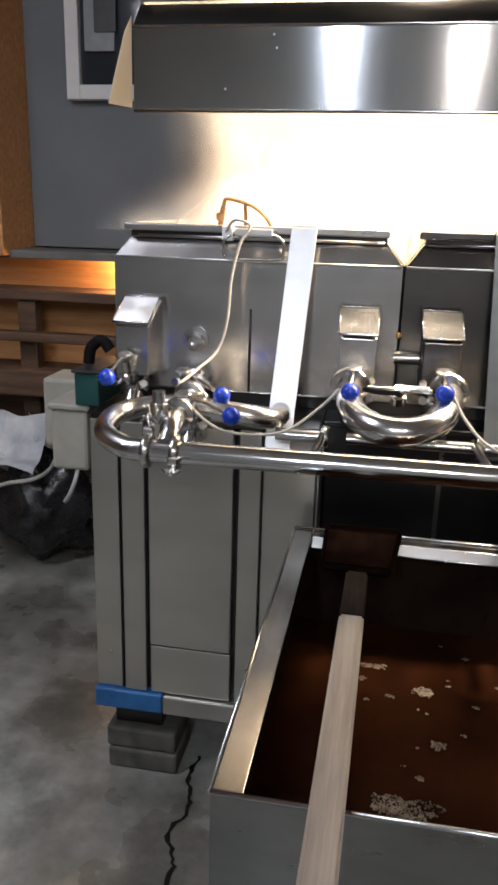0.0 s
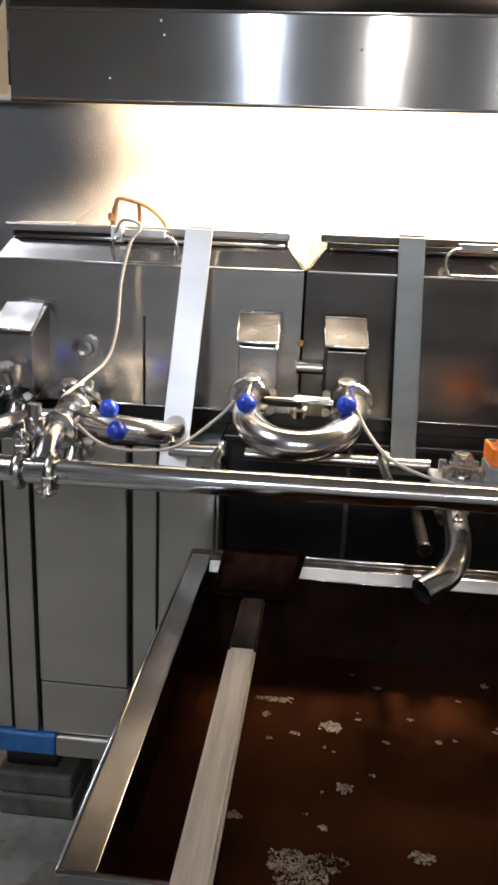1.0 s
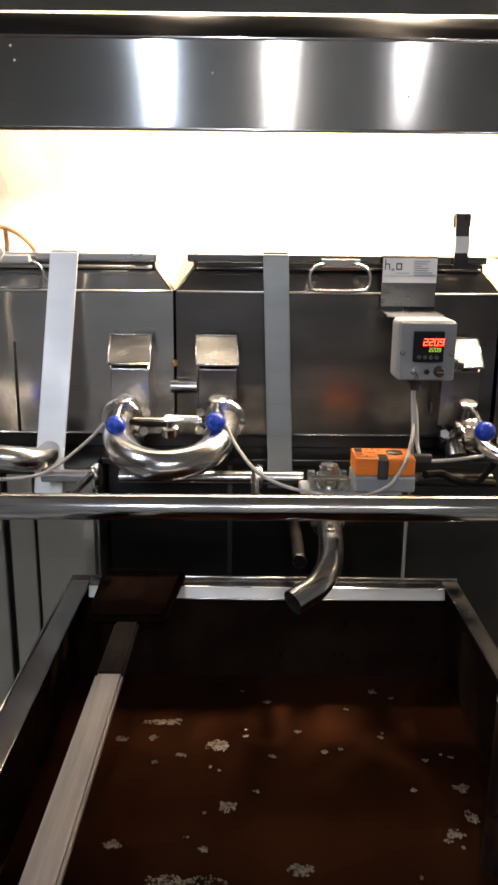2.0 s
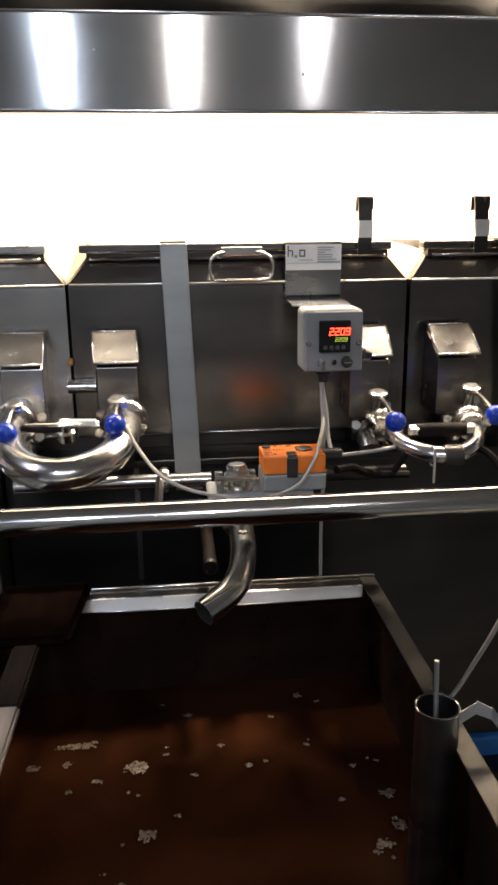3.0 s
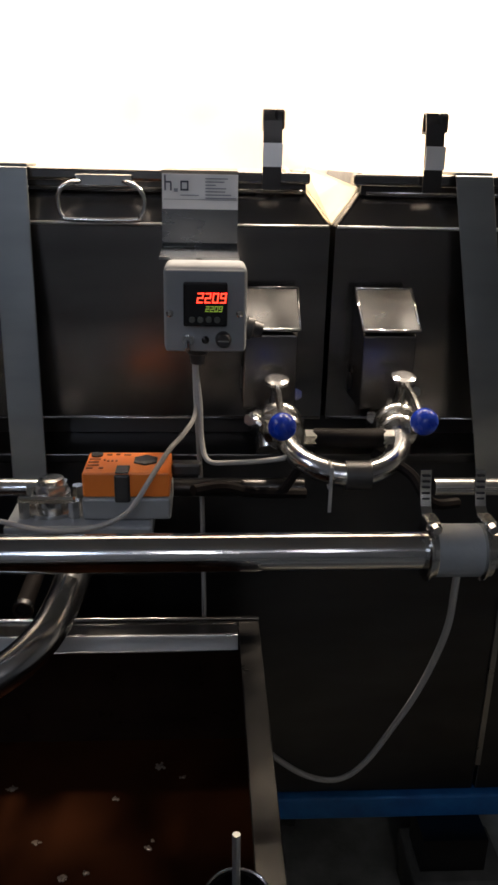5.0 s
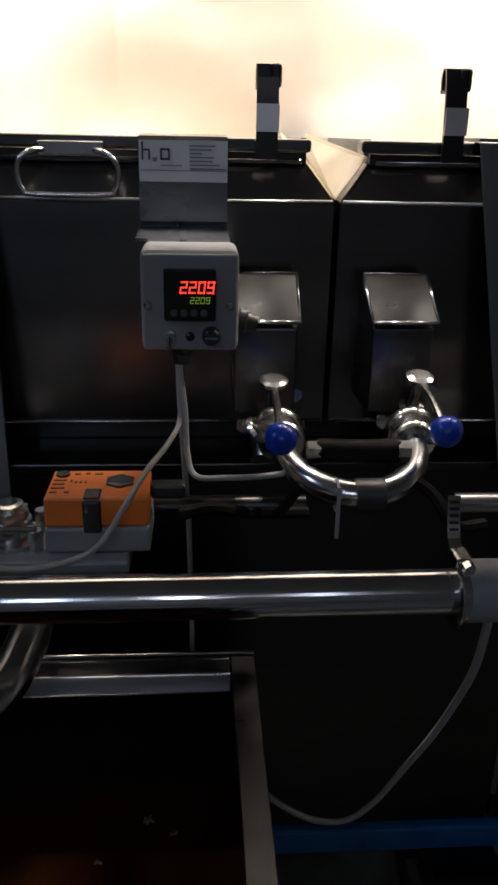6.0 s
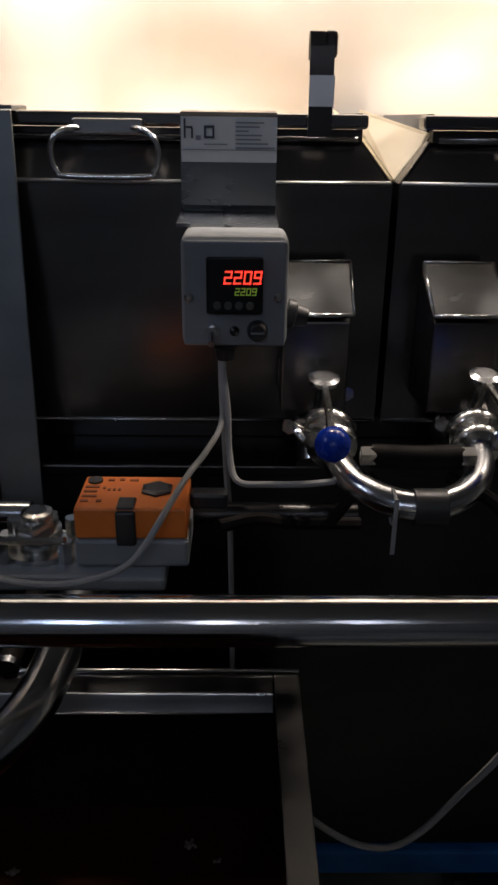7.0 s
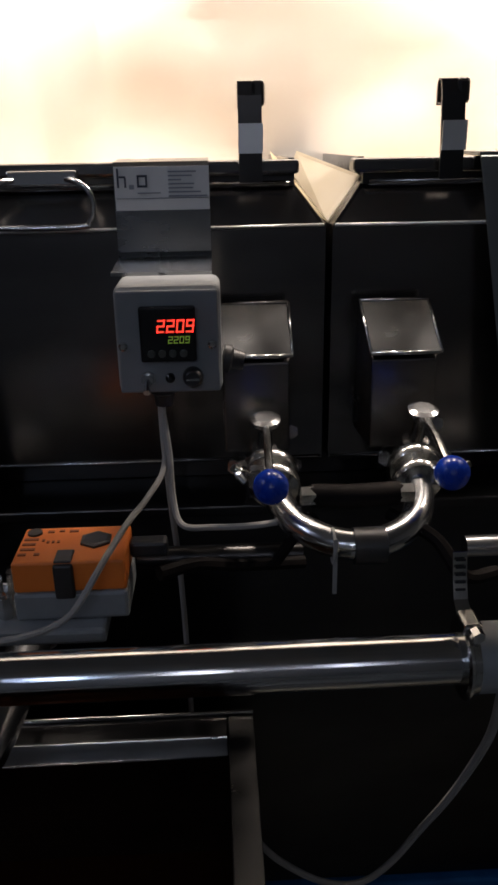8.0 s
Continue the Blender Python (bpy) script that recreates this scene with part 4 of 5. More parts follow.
    part("wing_screw", bm, STEEL_FIT, c)


KEY_GREY = plain("key_outline", (0.05, 0.055, 0.045), (0.08, 0.085, 0.07), 0.4, 20)
SEGMENTS = {"2": "abged", "0": "abcdef", "9": "abcdfg"}


def seg7(parent, text, x, z, w, h, y, material, name):
    """Seven-segment figures, slightly slanted."""
    t = w * 0.20
    for i, ch in enumerate(text):
        ox = x + i * w * 1.28
        bm = B()
        for s in SEGMENTS[ch]:
            a = {"a": (0, w, h - t, h), "g": (0, w, h / 2 - t / 2, h / 2 + t / 2), "d": (0, w, 0, t), "f": (0, t, h / 2, h), "b": (w - t, w, h / 2, h), "e": (0, t, 0, h / 2), "c": (w - t, w, 0, h / 2)}[s]
            x0, x1, z0, z1 = a
            box(bm, ox + x0, ox + x1, y, y + 0.0008, z + z0, z + z1)
        for v in bm.verts:
            v.co.x += (v.co.z - z) * 0.12
        part(name, bm, material, parent)


def actuator():
    a = thing("valve_actuator", (0.44, 1.3, 0.78), "orange and grey motor actuator on a ball valve", "actuator")
    x0, x1, y0, y1 = 0.410, 0.494, 1.220, 1.277
    boxpart("lower_housing", (x0 - 0.001, x1 + 0.001, y0 - 0.001, y1 + 0.001, 0.791, 0.8145), GREY_CAST, a, "grey cast lower housing", bevel=0.003)
    top = boxpart("cover", (x0, x1, y0, y1, 0.815, 0.8405), ORANGE, a, "orange plastic cover", bevel=0.002)
    boxpart("release_button", (0.441, 0.456, y0 - 0.004, y0 + 0.0005, 0.8105, 0.8395), BLACK, top, bevel=0.002)
    boxpart("release_top", (0.442, 0.455, y0 - 0.002, y0 + 0.016, 0.8402, 0.8425), BLACK, top, bevel=0.001)
    bm = B()
    lathe(bm, (0.469, 1.252, 0.8402), (0, 0, 1), [(0, 0.013), (0.002, 0.013), (0.003, 0.010)], 6)
    part("hex_socket", bm, BLACK, top)
    bm = B()
    lathe(bm, (0.419, 1.267, 0.8402), (0, 0, 1), [(0, 0.006), (0.002, 0.006)], 12)
    part("dial", bm, BLACK, top)
    for xx, yy, ww in ((0.429, 1.267, 0.005), (0.438, 1.268, 0.004), (0.446, 1.267, 0.007), (0.413, 1.255, 0.011), (0.413, 1.247, 0.010), (0.413, 1.239, 0.011), (0.427, 1.253, 0.002), (0.431, 1.250, 0.002), (0.435, 1.250, 0.002), (0.439, 1.250, 0.002), (0.413, 1.231, 0.006), (0.425, 1.231, 0.004)):
        boxpart("print_bar", (xx, xx + ww, yy, yy + 0.003, 0.8402, 0.8412), ORANGE_INK, top)
    boxpart("cable_boot", (x1 + 0.0005, x1 + 0.03, 1.250, 1.264, 0.824, 0.838), BLACK, a, bevel=0.003)
    boxpart("base_plate", (0.335, 0.478, 1.205, 1.28, 0.778, 0.7905), GREY_CAST, a, bevel=0.003)
    v = thing("ball_valve", (0.375, 1.245, 0.791), "stainless ball valve with a round gear coupling and nuts", "valve")
    bm = B()
    lathe(bm, (0.376, 1.245, 0.791), (0, 0, 1), [(0, 0.026), (0.004, 0.026), (0.005, 0.018), (0.020, 0.018), (0.021, 0.013), (0.034, 0.012), (0.035, 0.008)], 18)
    part("coupling", bm, STEEL_FIT, v)
    bm = B()
    hex_nut(bm, (0.376, 1.245, 0.8115), (0, 0, 1), 0.0165, 0.009)
    part("nut", bm, STEEL_PIPE, v)
    for dx, dy in ((-0.024, -0.018), (0.024, -0.018), (-0.024, 0.018), (0.022, 0.02)):
        bm = B()
        hex_nut(bm, (0.376 + dx, 1.245 + dy, 0.791), (0, 0, 1), 0.006, 0.018)
        part("bolt", bm, STEEL_FIT, v)
    bm = B()
    box(bm, 0.346, 0.402, 1.222, 1.228, 0.8065, 0.8135, 0.002)
    part("yoke", bm, STEEL_FIT, v)
    # draw-off spout below
    sp = thing("draw_off_spout", (0.36, 1.25, 0.7), "curved polished draw-off spout over the tank", "spout")
    pts = [(0.388, 1.40, 0.70), (0.388, 1.345, 0.702), (0.386, 1.285, 0.699), (0.382, 1.235, 0.692), (0.373, 1.192, 0.683), (0.353, 1.160, 0.672), (0.322, 1.137, 0.660)]
    bm = B()
    sweep(bm, catmull(pts, 8), 0.0185, 20, wall=0.0018)
    part("tube", bm, STEEL_PIPE, sp)
    bm = B()
    ferrule(bm, (0.388, 1.35, 0.701), (0, -1, 0.1), 0.019)
    part("flange", bm, STEEL_FIT, sp)
    bm = B()
    lathe(bm, (0.385, 1.27, 0.712), (0, 0, 1), [(0, 0.008), (0.006, 0.008), (0.008, 0.005), (0.014, 0.004)], 10)
    part("bolt", bm, STEEL_FIT, sp)


ORANGE_INK = plain("orange_print", (0.20, 0.05, 0.01), (0.28, 0.07, 0.015), 0.5, 20)


def cable(name, pts, r, label, material=None, segs=8, group="cables"):
    bm = B()
    sweep(bm, catmull(pts, 8), r, segs)
    ob = part(name, bm, material or CABLE)
    return tagged(ob, label, "cable", group)


def cables():
    cable("probe_cable", [(-0.184, 1.475, 1.099), (-0.165, 1.462, 1.122), (-0.135, 1.455, 1.113), (-0.150, 1.445, 1.086), (-0.163, 1.435, 1.025), (-0.166, 1.42, 0.954), (-0.178, 1.40, 0.902), (-0.205, 1.36, 0.873), (-0.226, 1.32, 0.853), (-0.215, 1.30, 0.838), (-0.17, 1.26, 0.814), (-0.13, 1.24, 0.802), (-0.08, 1.245, 0.798), (-0.03, 1.255, 0.807), (0.02, 1.29, 0.842), (0.045, 1.305, 0.868)], 0.0026, "thin pale probe cable looped from the pan rim to the valves")
    cable("probe_cable", [(0.225, 1.31, 0.866), (0.244, 1.29, 0.836), (0.272, 1.25, 0.812), (0.31, 1.215, 0.801), (0.354, 1.197, 0.796), (0.385, 1.192, 0.793), (0.411, 1.192, 0.794), (0.437, 1.192, 0.801), (0.454, 1.194, 0.810), (0.465, 1.197, 0.823), (0.475, 1.204, 0.838), (0.484, 1.225, 0.847), (0.494, 1.262, 0.851), (0.506, 1.31, 0.850), (0.517, 1.356, 0.858), (0.518, 1.368, 0.90), (0.518, 1.372, 0.916)], 0.0026, "thin pale probe cable running past the orange actuator to the controller")
    cable("controller_cable", [(0.516, 1.372, 0.916), (0.517, 1.368, 0.88), (0.519, 1.365, 0.845), (0.521, 1.372, 0.80), (0.524, 1.385, 0.74), (0.525, 1.40, 0.68), (0.526, 1.405, 0.62), (0.527, 1.41, 0.52)], 0.0029, "grey cable hanging from the controller")
    cable("controller_cable", [(0.517, 1.372, 0.907), (0.522, 1.36, 0.868), (0.524, 1.35, 0.827), (0.532, 1.34, 0.806), (0.56, 1.33, 0.808), (0.60, 1.31, 0.819), (0.642, 1.305, 0.829)], 0.0029, "grey cable from the controller to the U-bend sensor")
    cable("black_hose", [(0.516, 1.253, 0.808), (0.545, 1.275, 0.803), (0.58, 1.305, 0.783), (0.64, 1.32, 0.775)], 0.006, "black rubber hose behind the actuator", RUBBER)
    cable("black_hose", [(0.71, 1.305, 0.829), (0.745, 1.28, 0.816), (0.765, 1.26, 0.791), (0.80, 1.28, 0.781)], 0.006, "black rubber hose beside the U-bend", RUBBER)
    cable("black_hose", [(0.648, 1.305, 0.829), (0.63, 1.30, 0.813), (0.615, 1.31, 0.784)], 0.005, "black rubber hose beside the U-bend", RUBBER)
    cable("sensor_cable", [(0.085, 1.298, 0.872), (0.11, 1.292, 0.870), (0.14, 1.29, 0.871)], 0.0045, "black sensor lead between two valves", RUBBER)
    cable("drop_cable", [(0.765, 1.158, 0.772), (0.767, 1.165, 0.745), (0.778, 1.20, 0.68), (0.782, 1.24, 0.609), (0.778, 1.28, 0.53), (0.766, 1.315, 0.455), (0.740, 1.338, 0.378), (0.708, 1.343, 0.346), (0.665, 1.343, 0.352), (0.62, 1.343, 0.385), (0.592, 1.343, 0.42)], 0.0038, "pale cable drooping from the drain pipe behind the tank")


# ---- hood ----
def hood():
    h = thing("steam_hood", (1.0, 1.46, 1.298), "brushed stainless steam hood hanging above the pans", "hood")
    x0, x1, y = -0.345, 2.6, 1.46
    boxpart("front_band", (x0, x1, y, y + 0.004, 1.301, 1.426), STEEL_HOOD, h, "brushed stainless front band with smudges")
    bm = B()
    sweep(bm, [(x0, y + 0.001, 1.299), (x1, y + 0.001, 1.299)], 0.0035, 8)
    part("lower_hem", bm, STEEL_PIPE, h)
    # added strip, not a hood part: keeps direct bulb light off the tank
    boxpart("light_shield_lip", (x0 + 0.002, x1 - 0.002, y + 0.005, y + 0.04, 1.303, 1.306), STEEL_HOOD, h, "added lip inside the lower edge that blocks bulb light")
    bm = B()
    sweep(bm, [(x0, y + 0.001, 1.4285), (x1, y + 0.001, 1.4285)], 0.003, 8)
    part("upper_hem", bm, STEEL_PIPE, h)
    bm = B()
    slab(bm, [(x0, y + 0.002, 1.431), (x1, y + 0.002, 1.431), (x1, y + 0.04, 1.470), (x0, y + 0.04, 1.470)], 0.004, (0, 0.7, 0.3))
    part("upper_band", bm, STEEL_DARK, h, "darker upper fold")
    bm = B()
    slab(bm, [(x0, y + 0.04, 1.474), (x1, y + 0.04, 1.474), (x1, 1.92, 2.3), (x0, 1.92, 2.3)], 0.004, (0, 0.7, 0.3))
    part("roof", bm, STEEL_HOOD, h)
    bm = B()
    slab(bm, [(x0, 2.32, 1.44), (x1, 2.32, 1.44), (x1, 1.925, 2.3), (x0, 1.925, 2.3)], 0.004, (0, 0.7, 0.3))
    part("back_slope", bm, STEEL_HOOD, h)
    for x, front in ((x0, 0.14), (x1 - 0.004, 0.008)):
        bm = B()
        slab(bm, [(x, y + front, 1.36), (x, 2.31, 1.45), (x, 1.925, 2.29), (x, y + 0.048, 1.474)], 0.004, (1, 0, 0))
        part("end_plate", bm, STEEL_HOOD, h)
    bm = B()
    slab(bm, [(x0 - 0.002, y - 0.002, 1.445), (x0 - 0.003, y - 0.002, 1.302), (x0 - 0.036, y - 0.03, 1.306), (x0 - 0.03, y - 0.026, 1.335), (x0 - 0.012, y - 0.01, 1.42)], 0.003, (0.4, -0.6, 0))
    part("side_flap", bm, CREAM, h, "cream sheet hanging at the hood's end", bevel=0.001)
    for dx, dz in ((-0.185, 1.333), (-0.10, 1.395), (-0.105, 1.415), (0.2, 1.38), (0.5, 1.35)):
        bm = B()
        ball(bm, (dx, y - 0.0005, dz), 0.0022, 1, (1, 0.3, 1))
        part("rivet", bm, WHITE_PAINT, h)
    for bx in (0.12, 0.55, 0.98, 1.5):
        b_ = thing("hood_bulb", (bx, 1.70, 1.78), "glowing bulb inside the steam hood", "bulb", "hood bulbs")
        bm = B()
        ball(bm, (bx, 1.70, 1.78), 0.03, 2)
        part("globe", bm, BULB_GLOW, b_)
        bm = B()
        lathe(bm, (bx, 1.70, 1.805), (0, 0, 1), [(0, 0.016), (0.05, 0.018), (0.07, 0.02)], 12)
        part("socket", bm, GREY_CAST, b_)


STEAM_BACK = make_steam("thick_steam", -0.42, 0.50, 1.0, 1.7)
STEAM_MID = make_steam("steam_veil", -0.43, 0.55, 0.6, 1.7)


def steam_bank(name, y, material, amp, seed, label):
    bm = B()
    nx, nz = 64, 18
    rows = []
    for j in range(nz + 1):
        row = []
        for i in range(nx + 1):
            x, z = -0.55 + 3.1 * i / nx, 1.088 + 0.62 * j / nz
            q = Vector((x * 5, seed, z * 5))
            row.append(bm.verts.new((x, y + amp * noise.noise(q) + amp * 0.4 * noise.noise(q * 2.7), z)))
        rows.append(row)
    for a, b_ in zip(rows, rows[1:]):
        for i in range(nx):
            bm.faces.new((a[i], a[i + 1], b_[i + 1], b_[i])).smooth = True
    ob = part(name, bm, material)
    tagged(ob, label, "steam", kind="stuff")
    return ob


# ---- tank ----
def tank():
    t = thing("draw_off_tank", (0.27, 1.0, 0.0), "open stainless draw-off tank partly filled with dark syrup", "tank")
    x0, x1, y0, y1, zt = -0.016, 0.591, 0.665, 1.311, 0.616
    boxpart("front_wall", (x0, x1, y0, y0 + 0.004, 0.03, zt), STEEL_TANK, t)
    boxpart("back_wall", (x0, x1, y1 - 0.004, y1, 0.03, zt - 0.003), STEEL_TANK, t)
    boxpart("side_wall", (x0, x0 + 0.004, y0 + 0.004, y1 - 0.004, 0.03, zt - 0.003), STEEL_TANK, t)
    boxpart("side_wall", (x1 - 0.004, x1, y0 + 0.004, y1 - 0.004, 0.03, zt - 0.003), STEEL_TANK, t)
    boxpart("bottom", (x0 + 0.004, x1 - 0.004, y0 + 0.004, y1 - 0.004, 0.03, 0.036), STEEL_TANK, t)
    bm = B()
    sweep(bm, [(x0, y0, zt + 0.001), (x1, y0, zt + 0.001)], 0.0028, 8)
    part("front_hem", bm, STEEL_PIPE, t)
    boxpart("rim_flange", (x0, x0 + 0.031, y0 + 0.005, y1, zt - 0.0025, zt), STEEL_LIP, t, "scuffed flat rim", bevel=0.001)
    # right rim: near-black colour takes out the steam glare on top of real streaks
    boxpart("rim_flange", (x1 - 0.024, x1, y0 + 0.005, y1, zt - 0.0025, zt), STEEL_STICKY_DIM, t, "syrup-streaked rim, its colour darkened against steam glare", bevel=0.001)
    boxpart("rim_flange", (x0 + 0.032, x1 - 0.025, y1 - 0.027, y1, zt - 0.0025, zt), STEEL_LIP, t, "scuffed flat rim", bevel=0.001)
    bm = B()
    slab(bm, [(x0 + 0.032, y1 - 0.028, zt - 0.001), (x1 - 0.025, y1 - 0.028, zt - 0.001), (x1 - 0.025, y1 - 0.034, zt - 0.018), (x0 + 0.032, y1 - 0.034, zt - 0.018)], 0.002, (0, 1, 0))
    part("drip_lip", bm, RIM_BRIGHT, t, "turned-down inner lip of the rim", bevel=0.0008)
    bm = B()
    sweep(bm, [(x0 + 0.032, y1 - 0.035, zt - 0.018), (x1 - 0.025, y1 - 0.035, zt - 0.018)], 0.0014, 6)
    part("lip_hem", bm, STEEL_PIPE, t)
    bm = B()
    sweep(bm, [(x0, y1 + 0.001, zt + 0.002), (x1, y1 + 0.001, zt + 0.002)], 0.0025, 8)
    part("back_hem", bm, STEEL_PIPE, t)
    bm = B()
    sweep(bm, [(x0 - 0.001, y0, zt + 0.001), (x0 - 0.001, y1, zt + 0.001)], 0.0022, 8)
    part("side_hem", bm, STEEL_PIPE, t)
    for x in (x0 + 0.02, x1 - 0.06):
        for y in (y0 + 0.02, y1 - 0.06):
            boxpart("foot", (x, x + 0.04, y, y + 0.04, 0.0, 0.03), STEEL_DARK, t)
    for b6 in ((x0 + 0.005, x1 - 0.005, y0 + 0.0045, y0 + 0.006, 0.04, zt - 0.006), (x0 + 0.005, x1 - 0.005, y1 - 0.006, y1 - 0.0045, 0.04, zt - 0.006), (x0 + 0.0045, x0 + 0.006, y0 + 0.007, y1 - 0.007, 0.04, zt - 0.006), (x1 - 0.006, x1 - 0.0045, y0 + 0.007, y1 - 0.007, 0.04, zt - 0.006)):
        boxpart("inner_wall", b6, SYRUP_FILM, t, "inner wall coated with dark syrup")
    bm = B()
    n = 40
    g = bmesh.ops.create_grid(bm, x_segments=n, y_segments=n, size=0.5, matrix=Matrix.LocRotScale(((x0 + x1) / 2, (y0 + y1) / 2, SYRUP_Z), None, (x1 - x0 - 0.009, y1 - y0 - 0.009, 1)))
    for v in g["verts"]:
        v.co.z += 0.0012 * noise.noise(v.co * 9)
    for f in bm.faces:
        f.smooth = True
    s = part("syrup", bm, SYRUP)
    tagged(s, "dark brown glossy syrup filling the tank", "syrup", kind="stuff")


SYRUP_Z = 0.45


def foam(x, y, w, d, seed, label, dense=1.0):
    rng = random.Random(seed)
    bm = B()
    count = max(4, int(w * d * 110000 * dense))
    for _ in range(min(count, 620)):
        a, r = rng.uniform(0, 2 * math.pi), rng.random() ** 0.6
        edge = 0.7 + 0.5 * noise.noise(Vector((math.cos(a) * 1.6, math.sin(a) * 1.6, seed)))
        rad = rng.uniform(0.0008, 0.0022)
        bmesh.ops.create_icosphere(bm, subdivisions=1, radius=rad, matrix=Matrix.LocRotScale((x + 0.5 * w * r * edge * math.cos(a), y + 0.5 * d * r * edge * math.sin(a), SYRUP_Z + 0.0008), None, (1, 1, 0.6)))
    for f in bm.faces:
        f.smooth = True
    ob = part("foam_patch", bm, FOAM)
    return tagged(ob, label, "foam", "foam on the syrup", kind="stuff")


def foam_patches():
    out = []
    spots = [(0.185, 0.868, 0.110, 0.088), (0.235, 0.999, 0.028, 0.023), (0.137, 1.175, 0.088, 0.018), (0.219, 1.121, 0.045, 0.035), (0.082, 1.133, 0.025, 0.015), (0.320, 0.901, 0.038, 0.028)]
    for i, (x, y, w, d) in enumerate(spots):
        out.append(foam(x, y, w, d, 11 + i, "pale bubbly foam floating on dark syrup", 0.8 if i == 2 else 1.0))
    rng = random.Random(4)
    for i in range(46):
        x, y = rng.uniform(0.10, 0.54), rng.uniform(0.80, 1.26)
        s = rng.choice((0.005, 0.006, 0.008, 0.010, 0.013, 0.020))
        out.append(foam(x, y, s * rng.uniform(1, 1.6), s, 40 + i, "small fleck of foam floating on dark syrup"))
    return out


def paddle():
    p = thing("wooden_paddle", (0.07, 1.0, 0.6), "long wooden paddle laid across the rims of the syrup tank", "paddle")
    a, b_ = Vector((0.093, 0.42, 0.621)), Vector((0.099, 1.30, 0.6215))
    d = (b_ - a).normalized()
    side = d.cross(Vector((0, 0, 1))).normalized()
    up = side.cross(d)

    def plank(s0, s1, w0, w1, th):
        bm = B()
        p0, p1 = a.lerp(b_, s0), a.lerp(b_, s1)
        slab(bm, [p0 - side * w0, p0 + side * w0, p1 + side * w1, p1 - side * w1], th, up)
        bmesh.ops.recalc_face_normals(bm, faces=bm.faces)
        bmesh.ops.bevel(bm, geom=list(bm.edges), offset=0.003, segments=2, affect="EDGES")
        return bm

    part("handle", plank(0.0, 0.665, 0.0165, 0.0165, 0.011), WOOD_PADDLE, p, "pale scuffed wooden handle")
    part("stained_end", plank(0.6652, 0.815, 0.0163, 0.0163, 0.0105), WOOD_STAINED, p, "syrup-stained end of the handle")
    bm = B()
    slab(bm, [(0.040, 1.140, 0.621), (0.150, 1.140, 0.621), (0.166, 1.304, 0.6215), (0.036, 1.304, 0.6215)], 0.016, (0, 0, 1))
    bmesh.ops.recalc_face_normals(bm, faces=bm.faces)
    bmesh.ops.bevel(bm, geom=list(bm.edges), offset=0.007, segments=3, affect="EDGES")
    part("blade", bm, WOOD_WET, p, "dark syrup-soaked blade")


def tank_tube():
    t = thing("float_tube", (0.551, 0.911, 0.4), "upright stainless tube strapped in the tank corner", "tube")
    bm = B()
    sweep(bm, [(0.551, 0.911, 0.30), (0.551, 0.911, 0.659)], 0.0225, 28, wall=0.0012)
    part("sleeve", bm, STEEL_TANK, t)
    bm = B()
    sweep(bm, [(0.551, 0.911, 0.32), (0.551, 0.909, 0.60), (0.550, 0.918, 0.707)], 0.0028, 8)
    part("rod", bm, STEEL_STRAP, t)
    bm = B()
    sweep(bm, [(0.551 + 0.0225 * math.cos(k * math.pi / 14), 0.911 + 0.0225 * math.sin(k * math.pi / 14), 0.659) for k in range(29)], 0.0012, 6)
    part("lip", bm, STEEL_PIPE, t)
    bm = B()
    sl = [(0.571, 0.905, 0.638), (0.589, 0.903, 0.652), (0.604, 0.899, 0.647), (0.617, 0.892, 0.630)]
    for p, q in zip(sl, sl[1:]):
        slab(bm, [p, (p[0], p[1], p[2] + 0.015), (q[0], q[1], q[2] + 0.013), q], 0.0015, (0.2, 1, 0))
    part("hook_strip", bm, STEEL_STRAP, t)


